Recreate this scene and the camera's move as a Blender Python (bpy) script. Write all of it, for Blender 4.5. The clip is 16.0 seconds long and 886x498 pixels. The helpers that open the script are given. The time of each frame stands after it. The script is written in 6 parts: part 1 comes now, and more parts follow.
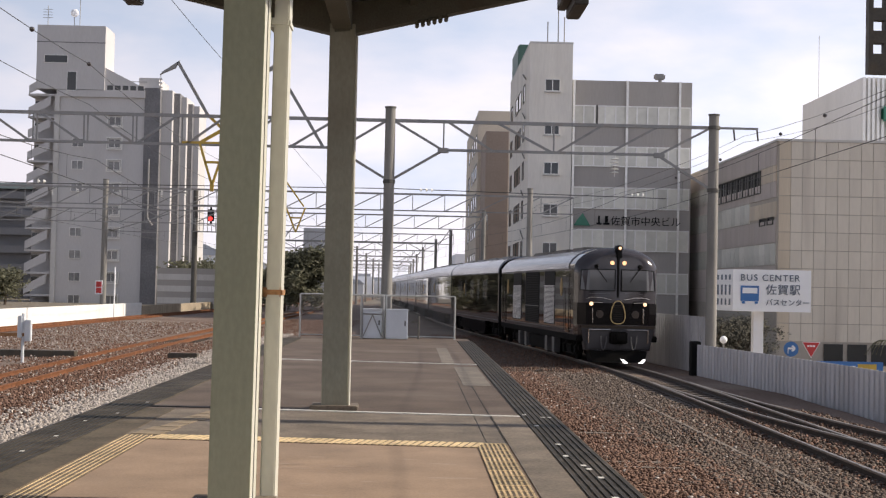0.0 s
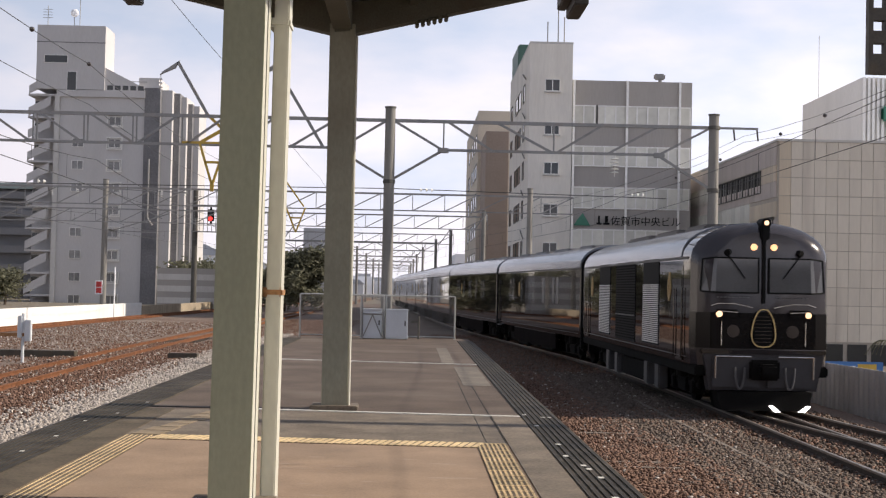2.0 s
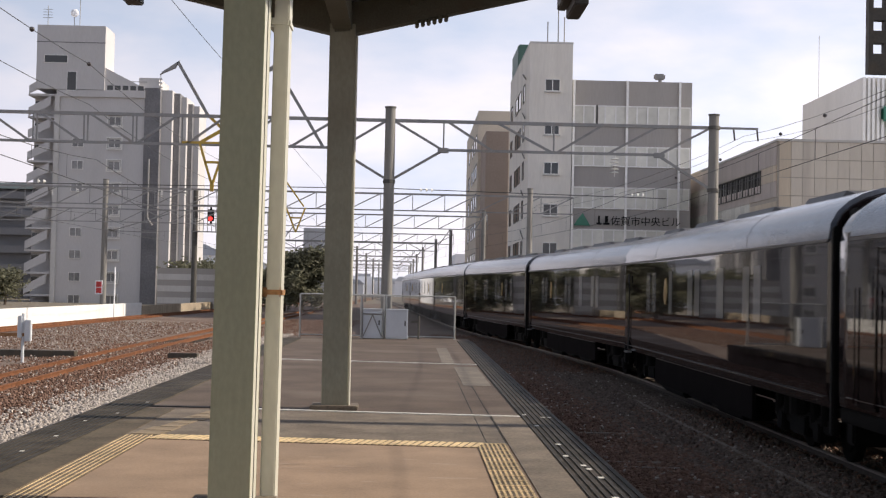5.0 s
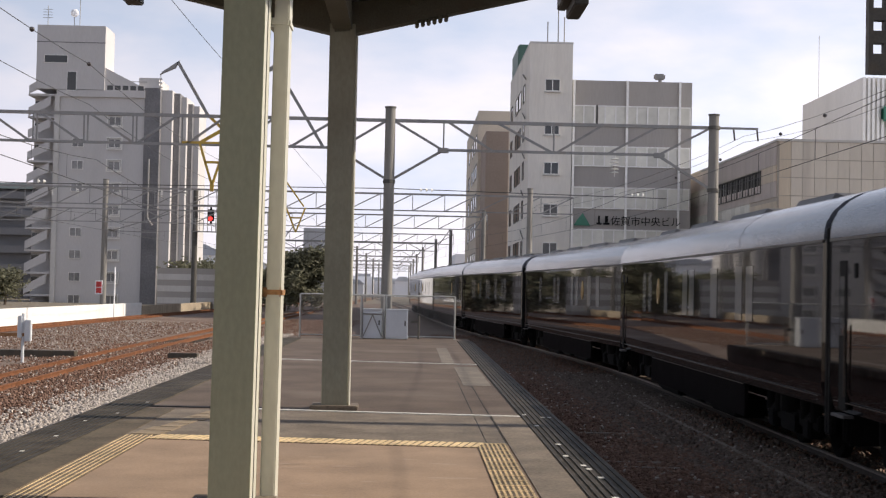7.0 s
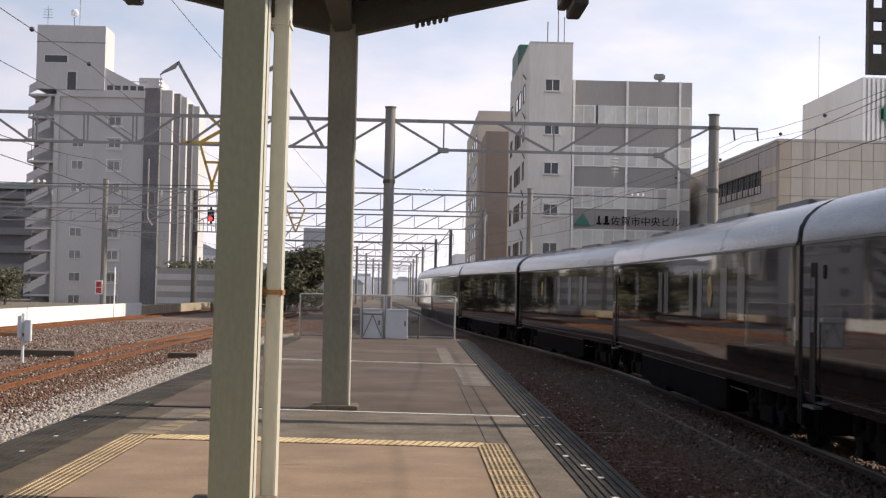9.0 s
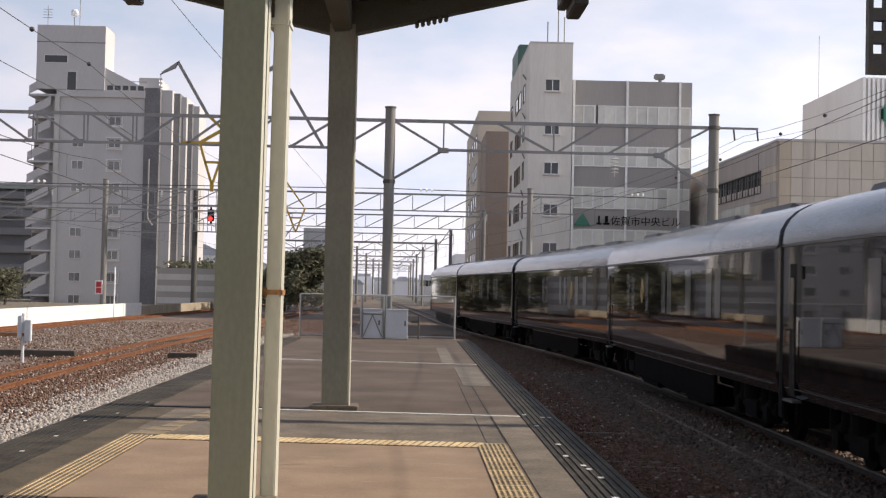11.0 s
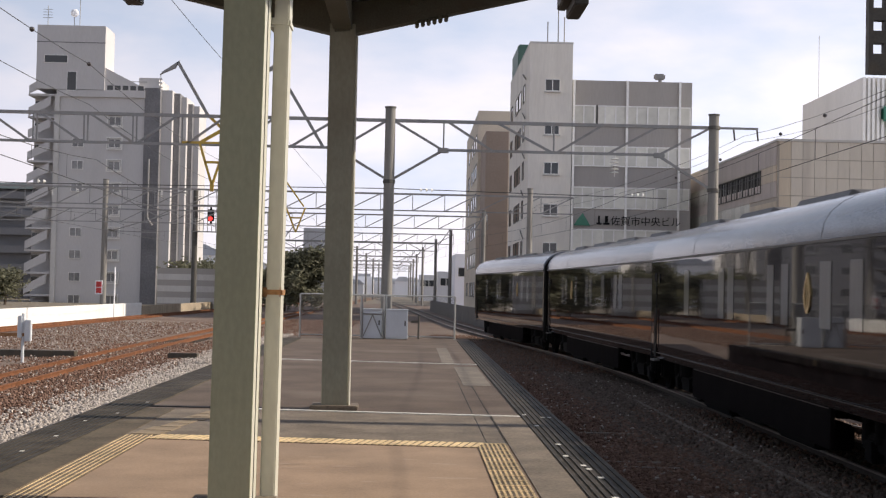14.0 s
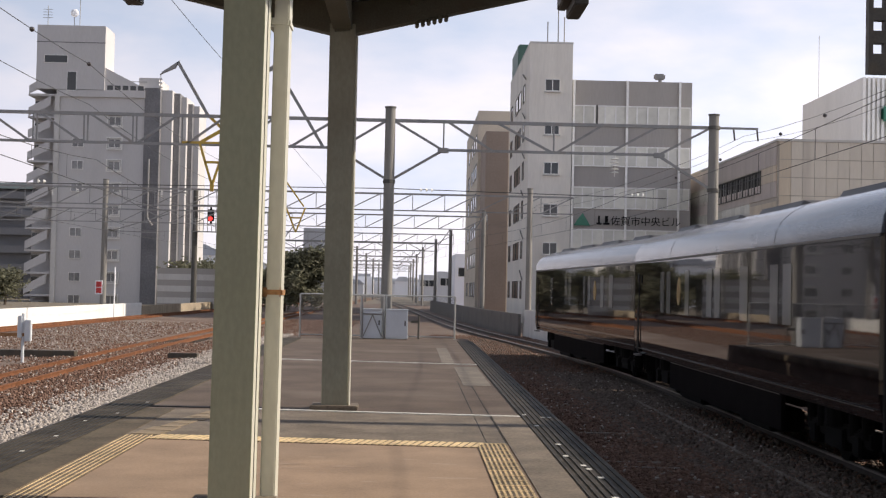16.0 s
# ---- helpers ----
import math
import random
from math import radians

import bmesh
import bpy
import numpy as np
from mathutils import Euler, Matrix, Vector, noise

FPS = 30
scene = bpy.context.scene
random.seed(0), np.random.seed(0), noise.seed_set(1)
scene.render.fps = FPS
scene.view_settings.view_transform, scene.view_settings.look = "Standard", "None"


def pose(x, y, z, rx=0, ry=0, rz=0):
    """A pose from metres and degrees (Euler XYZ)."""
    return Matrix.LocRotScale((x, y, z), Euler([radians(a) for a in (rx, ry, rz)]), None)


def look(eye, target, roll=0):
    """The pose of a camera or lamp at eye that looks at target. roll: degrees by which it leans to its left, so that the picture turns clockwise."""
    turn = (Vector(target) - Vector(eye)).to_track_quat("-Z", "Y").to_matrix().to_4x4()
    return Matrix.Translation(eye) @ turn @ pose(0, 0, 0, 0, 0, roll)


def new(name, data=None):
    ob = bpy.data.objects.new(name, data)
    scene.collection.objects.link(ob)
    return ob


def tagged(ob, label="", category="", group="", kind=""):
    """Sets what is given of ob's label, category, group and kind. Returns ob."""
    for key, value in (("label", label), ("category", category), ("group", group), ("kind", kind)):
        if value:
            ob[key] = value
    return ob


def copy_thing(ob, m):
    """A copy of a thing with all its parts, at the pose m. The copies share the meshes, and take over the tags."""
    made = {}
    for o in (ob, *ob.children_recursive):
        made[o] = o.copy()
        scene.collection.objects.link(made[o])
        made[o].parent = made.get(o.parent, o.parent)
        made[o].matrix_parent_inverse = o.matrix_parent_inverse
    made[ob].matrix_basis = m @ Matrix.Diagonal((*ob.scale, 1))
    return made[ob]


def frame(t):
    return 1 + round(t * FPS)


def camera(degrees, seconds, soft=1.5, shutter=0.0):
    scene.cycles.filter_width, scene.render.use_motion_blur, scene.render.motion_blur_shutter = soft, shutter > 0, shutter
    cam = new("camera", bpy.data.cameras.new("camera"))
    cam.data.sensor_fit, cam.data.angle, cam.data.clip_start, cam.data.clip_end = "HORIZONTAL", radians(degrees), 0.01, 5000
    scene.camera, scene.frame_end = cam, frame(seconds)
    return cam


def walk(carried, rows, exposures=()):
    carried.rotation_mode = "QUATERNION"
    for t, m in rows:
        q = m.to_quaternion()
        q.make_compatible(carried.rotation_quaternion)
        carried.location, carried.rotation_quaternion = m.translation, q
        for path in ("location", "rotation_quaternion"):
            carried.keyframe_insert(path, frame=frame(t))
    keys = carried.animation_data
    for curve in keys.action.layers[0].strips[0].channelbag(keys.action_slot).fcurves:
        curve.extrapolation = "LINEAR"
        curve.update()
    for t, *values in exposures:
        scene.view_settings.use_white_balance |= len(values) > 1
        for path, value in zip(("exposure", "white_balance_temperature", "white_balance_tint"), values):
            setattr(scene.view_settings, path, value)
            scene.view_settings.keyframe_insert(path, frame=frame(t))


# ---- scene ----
EYE = (0.0, 0.0, 1.55)
cam = camera(34.8, 16.0, soft=1.25, shutter=0.28)
AIM = pose(*EYE, 90 + 1.61, 0, -1.188) @ pose(0, 0, 0, 0, 0, 1.203)
walk(cam, [(0.0, AIM), (16.0, AIM)], [(0.0, 0.27, 6900, 13), (16.0, 0.27, 6900, 13)])

# ---- world and sun ----
SUN_AZ, SUN_EL = 2.0, 33.0          # degrees from +x towards +y, and above the horizon
SUN_DIR = Vector((math.cos(radians(SUN_EL)) * math.cos(radians(SUN_AZ)),
                  math.cos(radians(SUN_EL)) * math.sin(radians(SUN_AZ)), math.sin(radians(SUN_EL))))


def make_world():
    world = bpy.data.worlds.new("sky")
    scene.world = world
    world.use_nodes = True
    nt = world.node_tree
    nt.nodes.clear()
    out = nt.nodes.new("ShaderNodeOutputWorld")
    bg = nt.nodes.new("ShaderNodeBackground")
    sky = nt.nodes.new("ShaderNodeTexSky")
    sky.sky_type, sky.sun_disc = "NISHITA", False
    sky.sun_elevation, sky.sun_rotation = radians(SUN_EL), radians(90 - SUN_AZ)
    sky.air_density, sky.dust_density, sky.ozone_density = 1.0, 1.2, 1.0
    tc = nt.nodes.new("ShaderNodeTexCoord")
    sep = nt.nodes.new("ShaderNodeSeparateXYZ")
    nt.links.new(tc.outputs["Generated"], sep.inputs[0])
    mp = nt.nodes.new("ShaderNodeMapping")
    mp.inputs["Scale"].default_value = (1.0, 1.0, 2.6)
    mp.inputs["Location"].default_value = (0.3, 0.1, 0.22)
    nz = nt.nodes.new("ShaderNodeTexNoise")
    nz.inputs["Scale"].default_value, nz.inputs["Detail"].default_value = 5.5, 6.0
    nz.inputs["Roughness"].default_value = 0.5
    rp = nt.nodes.new("ShaderNodeValToRGB")
    rp.color_ramp.elements[0].position, rp.color_ramp.elements[1].position = 0.38, 0.62
    rp.color_ramp.elements[0].color = (0.0, 0.0, 0.0, 1)
    low = nt.nodes.new("ShaderNodeMapRange")         # haze and cloud thin out with height
    low.inputs[1].default_value, low.inputs[2].default_value = 0.10, 0.42
    low.inputs[3].default_value, low.inputs[4].default_value = 1.0, 0.32
    nt.links.new(sep.outputs[2], low.inputs[0])
    air = nt.nodes.new("ShaderNodeMixRGB")           # pale blue gaps between whitish clouds
    air.inputs[1].default_value, air.inputs[2].default_value = (10.2, 12.0, 15.6, 1), (15.3, 15.3, 17.2, 1)
    mx = nt.nodes.new("ShaderNodeMixRGB")
    nt.links.new(tc.outputs["Generated"], mp.inputs[0])
    nt.links.new(mp.outputs[0], nz.inputs[0])
    lift = nt.nodes.new("ShaderNodeMapRange")
    lift.inputs[1].default_value, lift.inputs[2].default_value = 0.02, 0.24
    lift.inputs[3].default_value, lift.inputs[4].default_value = 0.16, -0.06
    nt.links.new(sep.outputs[2], lift.inputs[0])
    both = nt.nodes.new("ShaderNodeMath")
    both.operation = "ADD"
    nt.links.new(nz.outputs[0], both.inputs[0])
    nt.links.new(lift.outputs[0], both.inputs[1])
    nt.links.new(both.outputs[0], rp.inputs[0])
    nt.links.new(rp.outputs[0], air.inputs[0])
    nt.links.new(low.outputs[0], mx.inputs[0])
    glow = nt.nodes.new("ShaderNodeMapRange")        # haze brightens towards the sun's side
    glow.inputs[1].default_value, glow.inputs[2].default_value = -0.32, 0.36
    glow.inputs[3].default_value, glow.inputs[4].default_value = 0.84, 1.2
    nt.links.new(sep.outputs[0], glow.inputs[0])
    scaled = nt.nodes.new("ShaderNodeVectorMath")
    scaled.operation = "SCALE"
    nt.links.new(air.outputs[0], scaled.inputs[0])
    nt.links.new(glow.outputs[0], scaled.inputs["Scale"])
    nt.links.new(scaled.outputs[0], mx.inputs[2])
    nt.links.new(sky.outputs[0], mx.inputs[1])
    nt.links.new(mx.outputs[0], bg.inputs[0])
    bg.inputs[1].default_value = 0.055
    nt.links.new(bg.outputs[0], out.inputs[0])


make_world()
sun = new("sun", bpy.data.lights.new("sun", "SUN"))
sun.data.energy, sun.data.angle, sun.data.color = 4.1, radians(0.6), (1.0, 0.93, 0.82)
sun.matrix_world = look((60, 10, 60), Vector((60, 10, 60)) - SUN_DIR)


# ---- materials ----
def mat(name, col, rough=0.7, metal=0.0, vary=0.15, scale=3.0, bump=0.2, fine=40.0, col2=None, rand=0.0, spec=0.5, coat=0.0,
        emit=None, power=0.0, island=0.0, stretch=(1, 1, 1), stain=None, stain_amt=0.0, stain_scale=0.8, depth=0.01, whole=False):
    m = bpy.data.materials.new(name)
    m.use_nodes = True
    nt = m.node_tree
    N, L = nt.nodes, nt.links
    b = N["Principled BSDF"]
    b.inputs["Roughness"].default_value, b.inputs["Metallic"].default_value = rough, metal
    b.inputs["Specular IOR Level"].default_value = spec
    b.inputs["Coat Weight"].default_value = coat
    b.inputs["Coat Roughness"].default_value = 0.04
    if emit:
        b.inputs["Emission Color"].default_value, b.inputs["Emission Strength"].default_value = (*emit, 1), power
    tc, mp = N.new("ShaderNodeTexCoord"), N.new("ShaderNodeMapping")
    mp.inputs["Scale"].default_value = stretch
    L.new(N.new("ShaderNodeNewGeometry").outputs["Position"] if whole else tc.outputs["Object"], mp.inputs[0])
    big, small = N.new("ShaderNodeTexNoise"), N.new("ShaderNodeTexNoise")
    big.inputs["Scale"].default_value, big.inputs["Detail"].default_value = scale, 5.0
    small.inputs["Scale"].default_value, small.inputs["Detail"].default_value = fine, 3.0
    L.new(mp.outputs[0], big.inputs[0])
    L.new(mp.outputs[0], small.inputs[0])
    ramp = N.new("ShaderNodeValToRGB")
    c2 = col2 or tuple(c * (1 - vary) for c in col)
    c1 = col if col2 else tuple(min(1, c * (1 + vary * 0.6)) for c in col)
    ramp.color_ramp.elements[0].position, ramp.color_ramp.elements[1].position = 0.36, 0.64
    ramp.color_ramp.elements[0].color, ramp.color_ramp.elements[1].color = (*c2, 1), (*c1, 1)
    add = N.new("ShaderNodeMath")
    add.operation = "MULTIPLY_ADD"
    add.inputs[1].default_value = 0.45
    L.new(small.outputs[0], add.inputs[0])
    half = N.new("ShaderNodeMath")
    half.operation = "MULTIPLY"
    half.inputs[1].default_value = 0.55
    L.new(big.outputs[0], half.inputs[0])
    L.new(half.outputs[0], add.inputs[2])
    L.new(add.outputs[0], ramp.inputs[0])
    colour = ramp.outputs[0]
    if stain:
        st = N.new("ShaderNodeTexNoise")
        st.inputs["Scale"].default_value, st.inputs["Detail"].default_value = stain_scale, 6.0
        L.new(mp.outputs[0], st.inputs[0])
        sr = N.new("ShaderNodeMapRange")
        sr.inputs[1].default_value, sr.inputs[2].default_value = 0.5, 0.7
        sr.inputs[4].default_value = stain_amt
        L.new(st.outputs[0], sr.inputs[0])
        mx = N.new("ShaderNodeMixRGB")
        mx.inputs[2].default_value = (*stain, 1)
        L.new(sr.outputs[0], mx.inputs[0])
        L.new(colour, mx.inputs[1])
        colour = mx.outputs[0]
    if rand or island:
        src = N.new("ShaderNodeObjectInfo").outputs["Random"] if rand else N.new("ShaderNodeNewGeometry").outputs["Random Per Island"]
        mr = N.new("ShaderNodeMapRange")
        mr.inputs[3].default_value, mr.inputs[4].default_value = 1 - (rand or island), 1 + (rand or island) * 0.6
        L.new(src, mr.inputs[0])
        mul = N.new("ShaderNodeVectorMath")
        mul.operation = "SCALE"
        L.new(colour, mul.inputs[0])
        L.new(mr.outputs[0], mul.inputs["Scale"])
        colour = mul.outputs[0]
    L.new(colour, b.inputs["Base Color"])
    if bump:
        bp = N.new("ShaderNodeBump")
        bp.inputs["Strength"].default_value, bp.inputs["Distance"].default_value = bump, depth
        L.new(add.outputs[0], bp.inputs["Height"])
        L.new(bp.outputs[0], b.inputs["Normal"])
    return m


M_PLAT = mat("platform_concrete", (0.338, 0.237, 0.163), 0.85, scale=1.6, fine=55, vary=0.24, bump=0.5, stain=(0.22, 0.165, 0.122), stain_amt=0.4, stain_scale=0.5)
M_PLAT2 = mat("platform_asphalt", (0.126, 0.096, 0.077), 0.85, scale=0.9, fine=40, vary=0.3, bump=0.4, stain=(0.185, 0.15, 0.125), stain_amt=0.55, stain_scale=0.45, spec=0.25)
M_EDGE = mat("platform_margin", (0.195, 0.158, 0.120), 0.8, scale=2.0, fine=30, vary=0.45, bump=0.4, stain=(0.13, 0.10, 0.075), stain_amt=0.5, stain_scale=1.2)
M_EDGEDK = mat("dark_platform_margin", (0.118, 0.096, 0.07), 0.85, scale=2.0, fine=30, vary=0.5, bump=0.4, spec=0.25, stain=(0.19, 0.15, 0.11), stain_amt=0.5, stain_scale=1.5)
M_RUBBER = mat("dark_ribbed_strip", (0.045, 0.04, 0.034), 0.7, scale=2.0, fine=30, vary=0.55, bump=0.3, spec=0.25, stain=(0.11, 0.092, 0.072), stain_amt=0.6, stain_scale=1.6)
M_OLDTAC = mat("worn_tan_strip", (0.29, 0.225, 0.15), 0.8, scale=3, fine=60, vary=0.35, bump=0.3)
# dark leaf tone puts the shade of the ground floor into the shrubs
M_HEDGE = mat("shaded_hedge", (0.060, 0.055, 0.038), 0.8, vary=0.4, scale=1, bump=0, island=0.5)
M_GREYBLOCK = mat("grey_block_wall", (0.24, 0.24, 0.25), 0.85, vary=0.1, scale=0.3, fine=6, bump=0.1)
M_YELLOW = mat("yellow_tactile", (0.85, 0.63, 0.35), 0.6, scale=4, fine=50, vary=0.35, bump=0.2, rand=0.18, stain=(0.30, 0.23, 0.14), stain_amt=0.6, stain_scale=3)
M_TACBASE = mat("worn_tactile_base", (0.15, 0.105, 0.065), 0.75, scale=4, fine=50, vary=0.3, bump=0.2, rand=0.2, stain=(0.2, 0.165, 0.12), stain_amt=0.7, stain_scale=3)
M_WHITEPAINT = mat("white_paint", (0.70, 0.68, 0.63), 0.6, vary=0.25, scale=4, bump=0.1)
M_COLUMN = mat("column_paint", (0.37, 0.395, 0.28), 0.5, vary=0.14, scale=1.2, fine=20, bump=0.02, stain=(0.27, 0.25, 0.17), stain_amt=0.22, stain_scale=1.2, stretch=(1.5, 1.5, 0.7))
# browner weathered paint that also holds the shade of the canopy roof
M_SHADEDCOLUMN = mat("shaded_weathered_column_paint", (0.295, 0.29, 0.225), 0.5, vary=0.16, scale=1.2, fine=20, bump=0.02, stain=(0.17, 0.13, 0.09), stain_amt=0.5, stain_scale=0.9, stretch=(1.5, 1.5, 0.7))
M_CREAM = mat("cream_paint", (0.60, 0.595, 0.515), 0.45, vary=0.10, scale=1.5, fine=15, bump=0.01, stain=(0.55, 0.47, 0.35), stain_amt=0.2, stain_scale=2, stretch=(1.5, 1.5, 0.6))
M_RUST = mat("rusty_steel", (0.33, 0.17, 0.075), 0.85, vary=0.4, scale=8, bump=0.4)
M_RAILRUST = mat("rusty_rail", (0.20, 0.085, 0.042), 0.85, vary=0.45, scale=4, bump=0.3, spec=0.2)
M_RAILTOP = mat("worn_rail_head", (0.30, 0.265, 0.235), 0.45, metal=0.55, vary=0.2, bump=0.05)
M_RAILDARK = mat("dark_rail_side", (0.06, 0.045, 0.035), 0.75, vary=0.3, scale=4, bump=0.3)
M_SLEEPER = mat("sleeper", (0.125, 0.098, 0.078), 0.85, vary=0.3, scale=3, bump=0.4, rand=0.2)
M_BALLAST = mat("brown_ballast_bed", (0.17, 0.115, 0.088), 0.95, scale=14, fine=26, vary=0.5, bump=1.0, depth=0.05, stain=(0.28, 0.235, 0.19), stain_amt=0.6, stain_scale=0.25)
M_STONE = mat("ballast_stone", (0.212, 0.131, 0.098), 0.95, vary=0.3, scale=5, bump=0.3, island=0.36, spec=0.2)
M_STONEG = mat("grey_ballast_stone", (0.178, 0.14, 0.116), 0.95, vary=0.3, scale=5, bump=0.3, island=0.36, spec=0.2)
M_OLDWOOD = mat("weathered_timber", (0.19, 0.155, 0.125), 0.9, vary=0.35, scale=3, fine=30, bump=0.4, stretch=(0.6, 4, 4))
M_DRYGRASS = mat("brown_weathered_boards", (0.36, 0.295, 0.215), 0.9, vary=0.35, scale=1.5, fine=14, bump=0.3, stretch=(3, 3, 0.5))
# distance haze is put into this grey-blue roof colour
M_HAZEROOF = mat("hazed_far_roof", (0.55, 0.57, 0.62), 0.9, vary=0.15, scale=0.3, bump=0, rand=0.35)
M_STONEW = mat("pale_ballast_stone", (0.45, 0.40, 0.36), 0.9, vary=0.2, scale=5, bump=0.3, island=0.4)
M_GROUND = mat("ground_soil", (0.20, 0.17, 0.13), 0.95, scale=0.4, fine=12, vary=0.4, bump=0.6, depth=0.04)
M_STEEL = mat("galvanised_steel", (0.3, 0.3, 0.295), 0.5, metal=0.3, vary=0.25, scale=2, bump=0.1, stain=(0.22, 0.16, 0.11), stain_amt=0.4, stain_scale=2)
M_DKSTEEL = mat("dark_steel", (0.085, 0.08, 0.07), 0.6, vary=0.3, scale=2, bump=0.15)
M_POLE = mat("concrete_pole", (0.25, 0.24, 0.222), 0.8, vary=0.2, scale=1.5, bump=0.2, stain=(0.15, 0.14, 0.13), stain_amt=0.5, stain_scale=1.0, stretch=(2, 2, 0.4))
M_WIRE = mat("copper_wire", (0.05, 0.05, 0.048), 0.6, vary=0.1, bump=0)
M_CERAMIC = mat("white_insulator", (0.75, 0.74, 0.70), 0.25, vary=0.1, bump=0)
M_DKINS = mat("dark_insulator", (0.06, 0.05, 0.05), 0.3, vary=0.1, bump=0)
M_YPAINT = mat("yellow_steel", (0.60, 0.40, 0.07), 0.5, vary=0.2, scale=3, bump=0.1)
M_CABINET = mat("cabinet_paint", (0.64, 0.67, 0.7), 0.45, vary=0.08, scale=2, bump=0.05)
M_FENCE = mat("fence_wire", (0.50, 0.50, 0.48), 0.45, metal=0.5, vary=0.2, bump=0)
M_CANOPY = mat("canopy_steel", (0.12, 0.115, 0.085), 0.6, vary=0.3, scale=1.5, bump=0.15, stain=(0.10, 0.07, 0.045), stain_amt=0.5, stain_scale=2)
M_ROOFSHEET = mat("roof_sheet", (0.10, 0.095, 0.085), 0.6, vary=0.3, scale=2, bump=0.1)
M_WALLW = mat("white_wall_paint", (0.82, 0.81, 0.79), 0.7, vary=0.08, scale=1, bump=0.1)
M_CORR = mat("corrugated_wall", (0.58, 0.575, 0.59), 0.55, metal=0.1, vary=0.15, scale=1, bump=0.1, rand=0.12, stain=(0.36, 0.355, 0.36), stain_amt=0.5, stain_scale=0.8, stretch=(2, 2, 0.4))
M_PALEWALL = mat("pale_painted_wall", (0.62, 0.61, 0.60), 0.7, vary=0.12, scale=1, bump=0.1, stain=(0.45, 0.44, 0.43), stain_amt=0.4, stain_scale=0.8, stretch=(2, 2, 0.4))
M_DKWALL = mat("dark_low_wall", (0.14, 0.13, 0.12), 0.85, vary=0.25, scale=1, bump=0.2)
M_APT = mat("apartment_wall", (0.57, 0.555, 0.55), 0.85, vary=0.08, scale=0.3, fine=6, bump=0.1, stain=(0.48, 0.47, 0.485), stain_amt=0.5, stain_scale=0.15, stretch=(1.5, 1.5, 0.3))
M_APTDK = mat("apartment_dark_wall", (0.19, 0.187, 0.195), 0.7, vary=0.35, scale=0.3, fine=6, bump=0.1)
M_BRIDGE = mat("pale_concrete", (0.6, 0.585, 0.56), 0.85, vary=0.12, scale=0.3, fine=6, bump=0.15, stain=(0.48, 0.46, 0.43), stain_amt=0.5, stain_scale=0.2, stretch=(1.5, 1.5, 0.3))
M_PALESTORE = mat("pale_store_wall", (0.76, 0.75, 0.745), 0.8, vary=0.08, scale=0.3, fine=6, bump=0.1, stain=(0.62, 0.61, 0.6), stain_amt=0.4, stain_scale=0.2, stretch=(1.5, 1.5, 0.3))
M_JA = mat("office_wall", (0.8, 0.765, 0.7), 0.8, vary=0.08, scale=0.3, fine=5, bump=0.1, stain=(0.62, 0.585, 0.53), stain_amt=0.45, stain_scale=0.25, stretch=(1.5, 1.5, 0.25))
M_JAPANEL = mat("office_spandrel", (0.4, 0.375, 0.35), 0.6, vary=0.08, scale=0.5, fine=5, bump=0.05, stain=(0.30, 0.28, 0.26), stain_amt=0.25, stain_scale=0.5, stretch=(1.6, 1.6, 0.25))
M_JAWIN = mat("office_curtain_window", (0.72, 0.71, 0.64), 0.14, vary=0.08, scale=0.5, fine=2, bump=0, rand=0.16)
M_ALU = mat("aluminium_trim", (0.78, 0.77, 0.74), 0.35, metal=0.4, vary=0.1, bump=0)
M_GLASSDK = mat("dark_window_glass", (0.03, 0.035, 0.04), 0.06, vary=0.2, scale=1, bump=0, spec=0.6)
M_APTWIN = mat("curtained_flat_window", (0.26, 0.26, 0.265), 0.15, vary=0.3, scale=1.2, fine=4, bump=0, rand=0.4)
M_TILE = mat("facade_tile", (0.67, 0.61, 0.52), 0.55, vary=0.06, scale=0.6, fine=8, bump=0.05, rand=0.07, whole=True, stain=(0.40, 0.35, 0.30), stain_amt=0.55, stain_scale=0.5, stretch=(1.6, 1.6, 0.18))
M_TILEDK = mat("facade_joint", (0.43, 0.385, 0.33), 0.8, vary=0.1, bump=0)
M_BROWN = mat("brown_facade", (0.36, 0.285, 0.235), 0.8, vary=0.12, scale=0.4, fine=6, bump=0.1)
M_TAN = mat("tan_facade", (0.64, 0.57, 0.47), 0.8, vary=0.1, scale=0.4, fine=6, bump=0.1)
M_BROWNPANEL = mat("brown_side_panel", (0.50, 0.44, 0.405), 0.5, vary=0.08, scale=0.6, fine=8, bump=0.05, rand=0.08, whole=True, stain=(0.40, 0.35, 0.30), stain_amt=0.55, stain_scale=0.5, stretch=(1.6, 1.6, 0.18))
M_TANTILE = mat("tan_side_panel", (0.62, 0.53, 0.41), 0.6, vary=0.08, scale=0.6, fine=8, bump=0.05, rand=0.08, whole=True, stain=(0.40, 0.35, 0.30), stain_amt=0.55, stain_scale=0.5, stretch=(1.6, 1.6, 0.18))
M_HANGER = mat("brown_hanger_steel", (0.075, 0.065, 0.05), 0.6, vary=0.3, scale=4, bump=0.15, stain=(0.12, 0.08, 0.04), stain_amt=0.5, stain_scale=3)
M_SCUFF = mat("pale_scuff", (0.37, 0.27, 0.195), 0.8, vary=0.3, scale=6, fine=60, bump=0.2)
M_PATCH = mat("pale_patch", (0.175, 0.148, 0.118), 0.8, vary=0.4, scale=2, fine=50, bump=0.3)
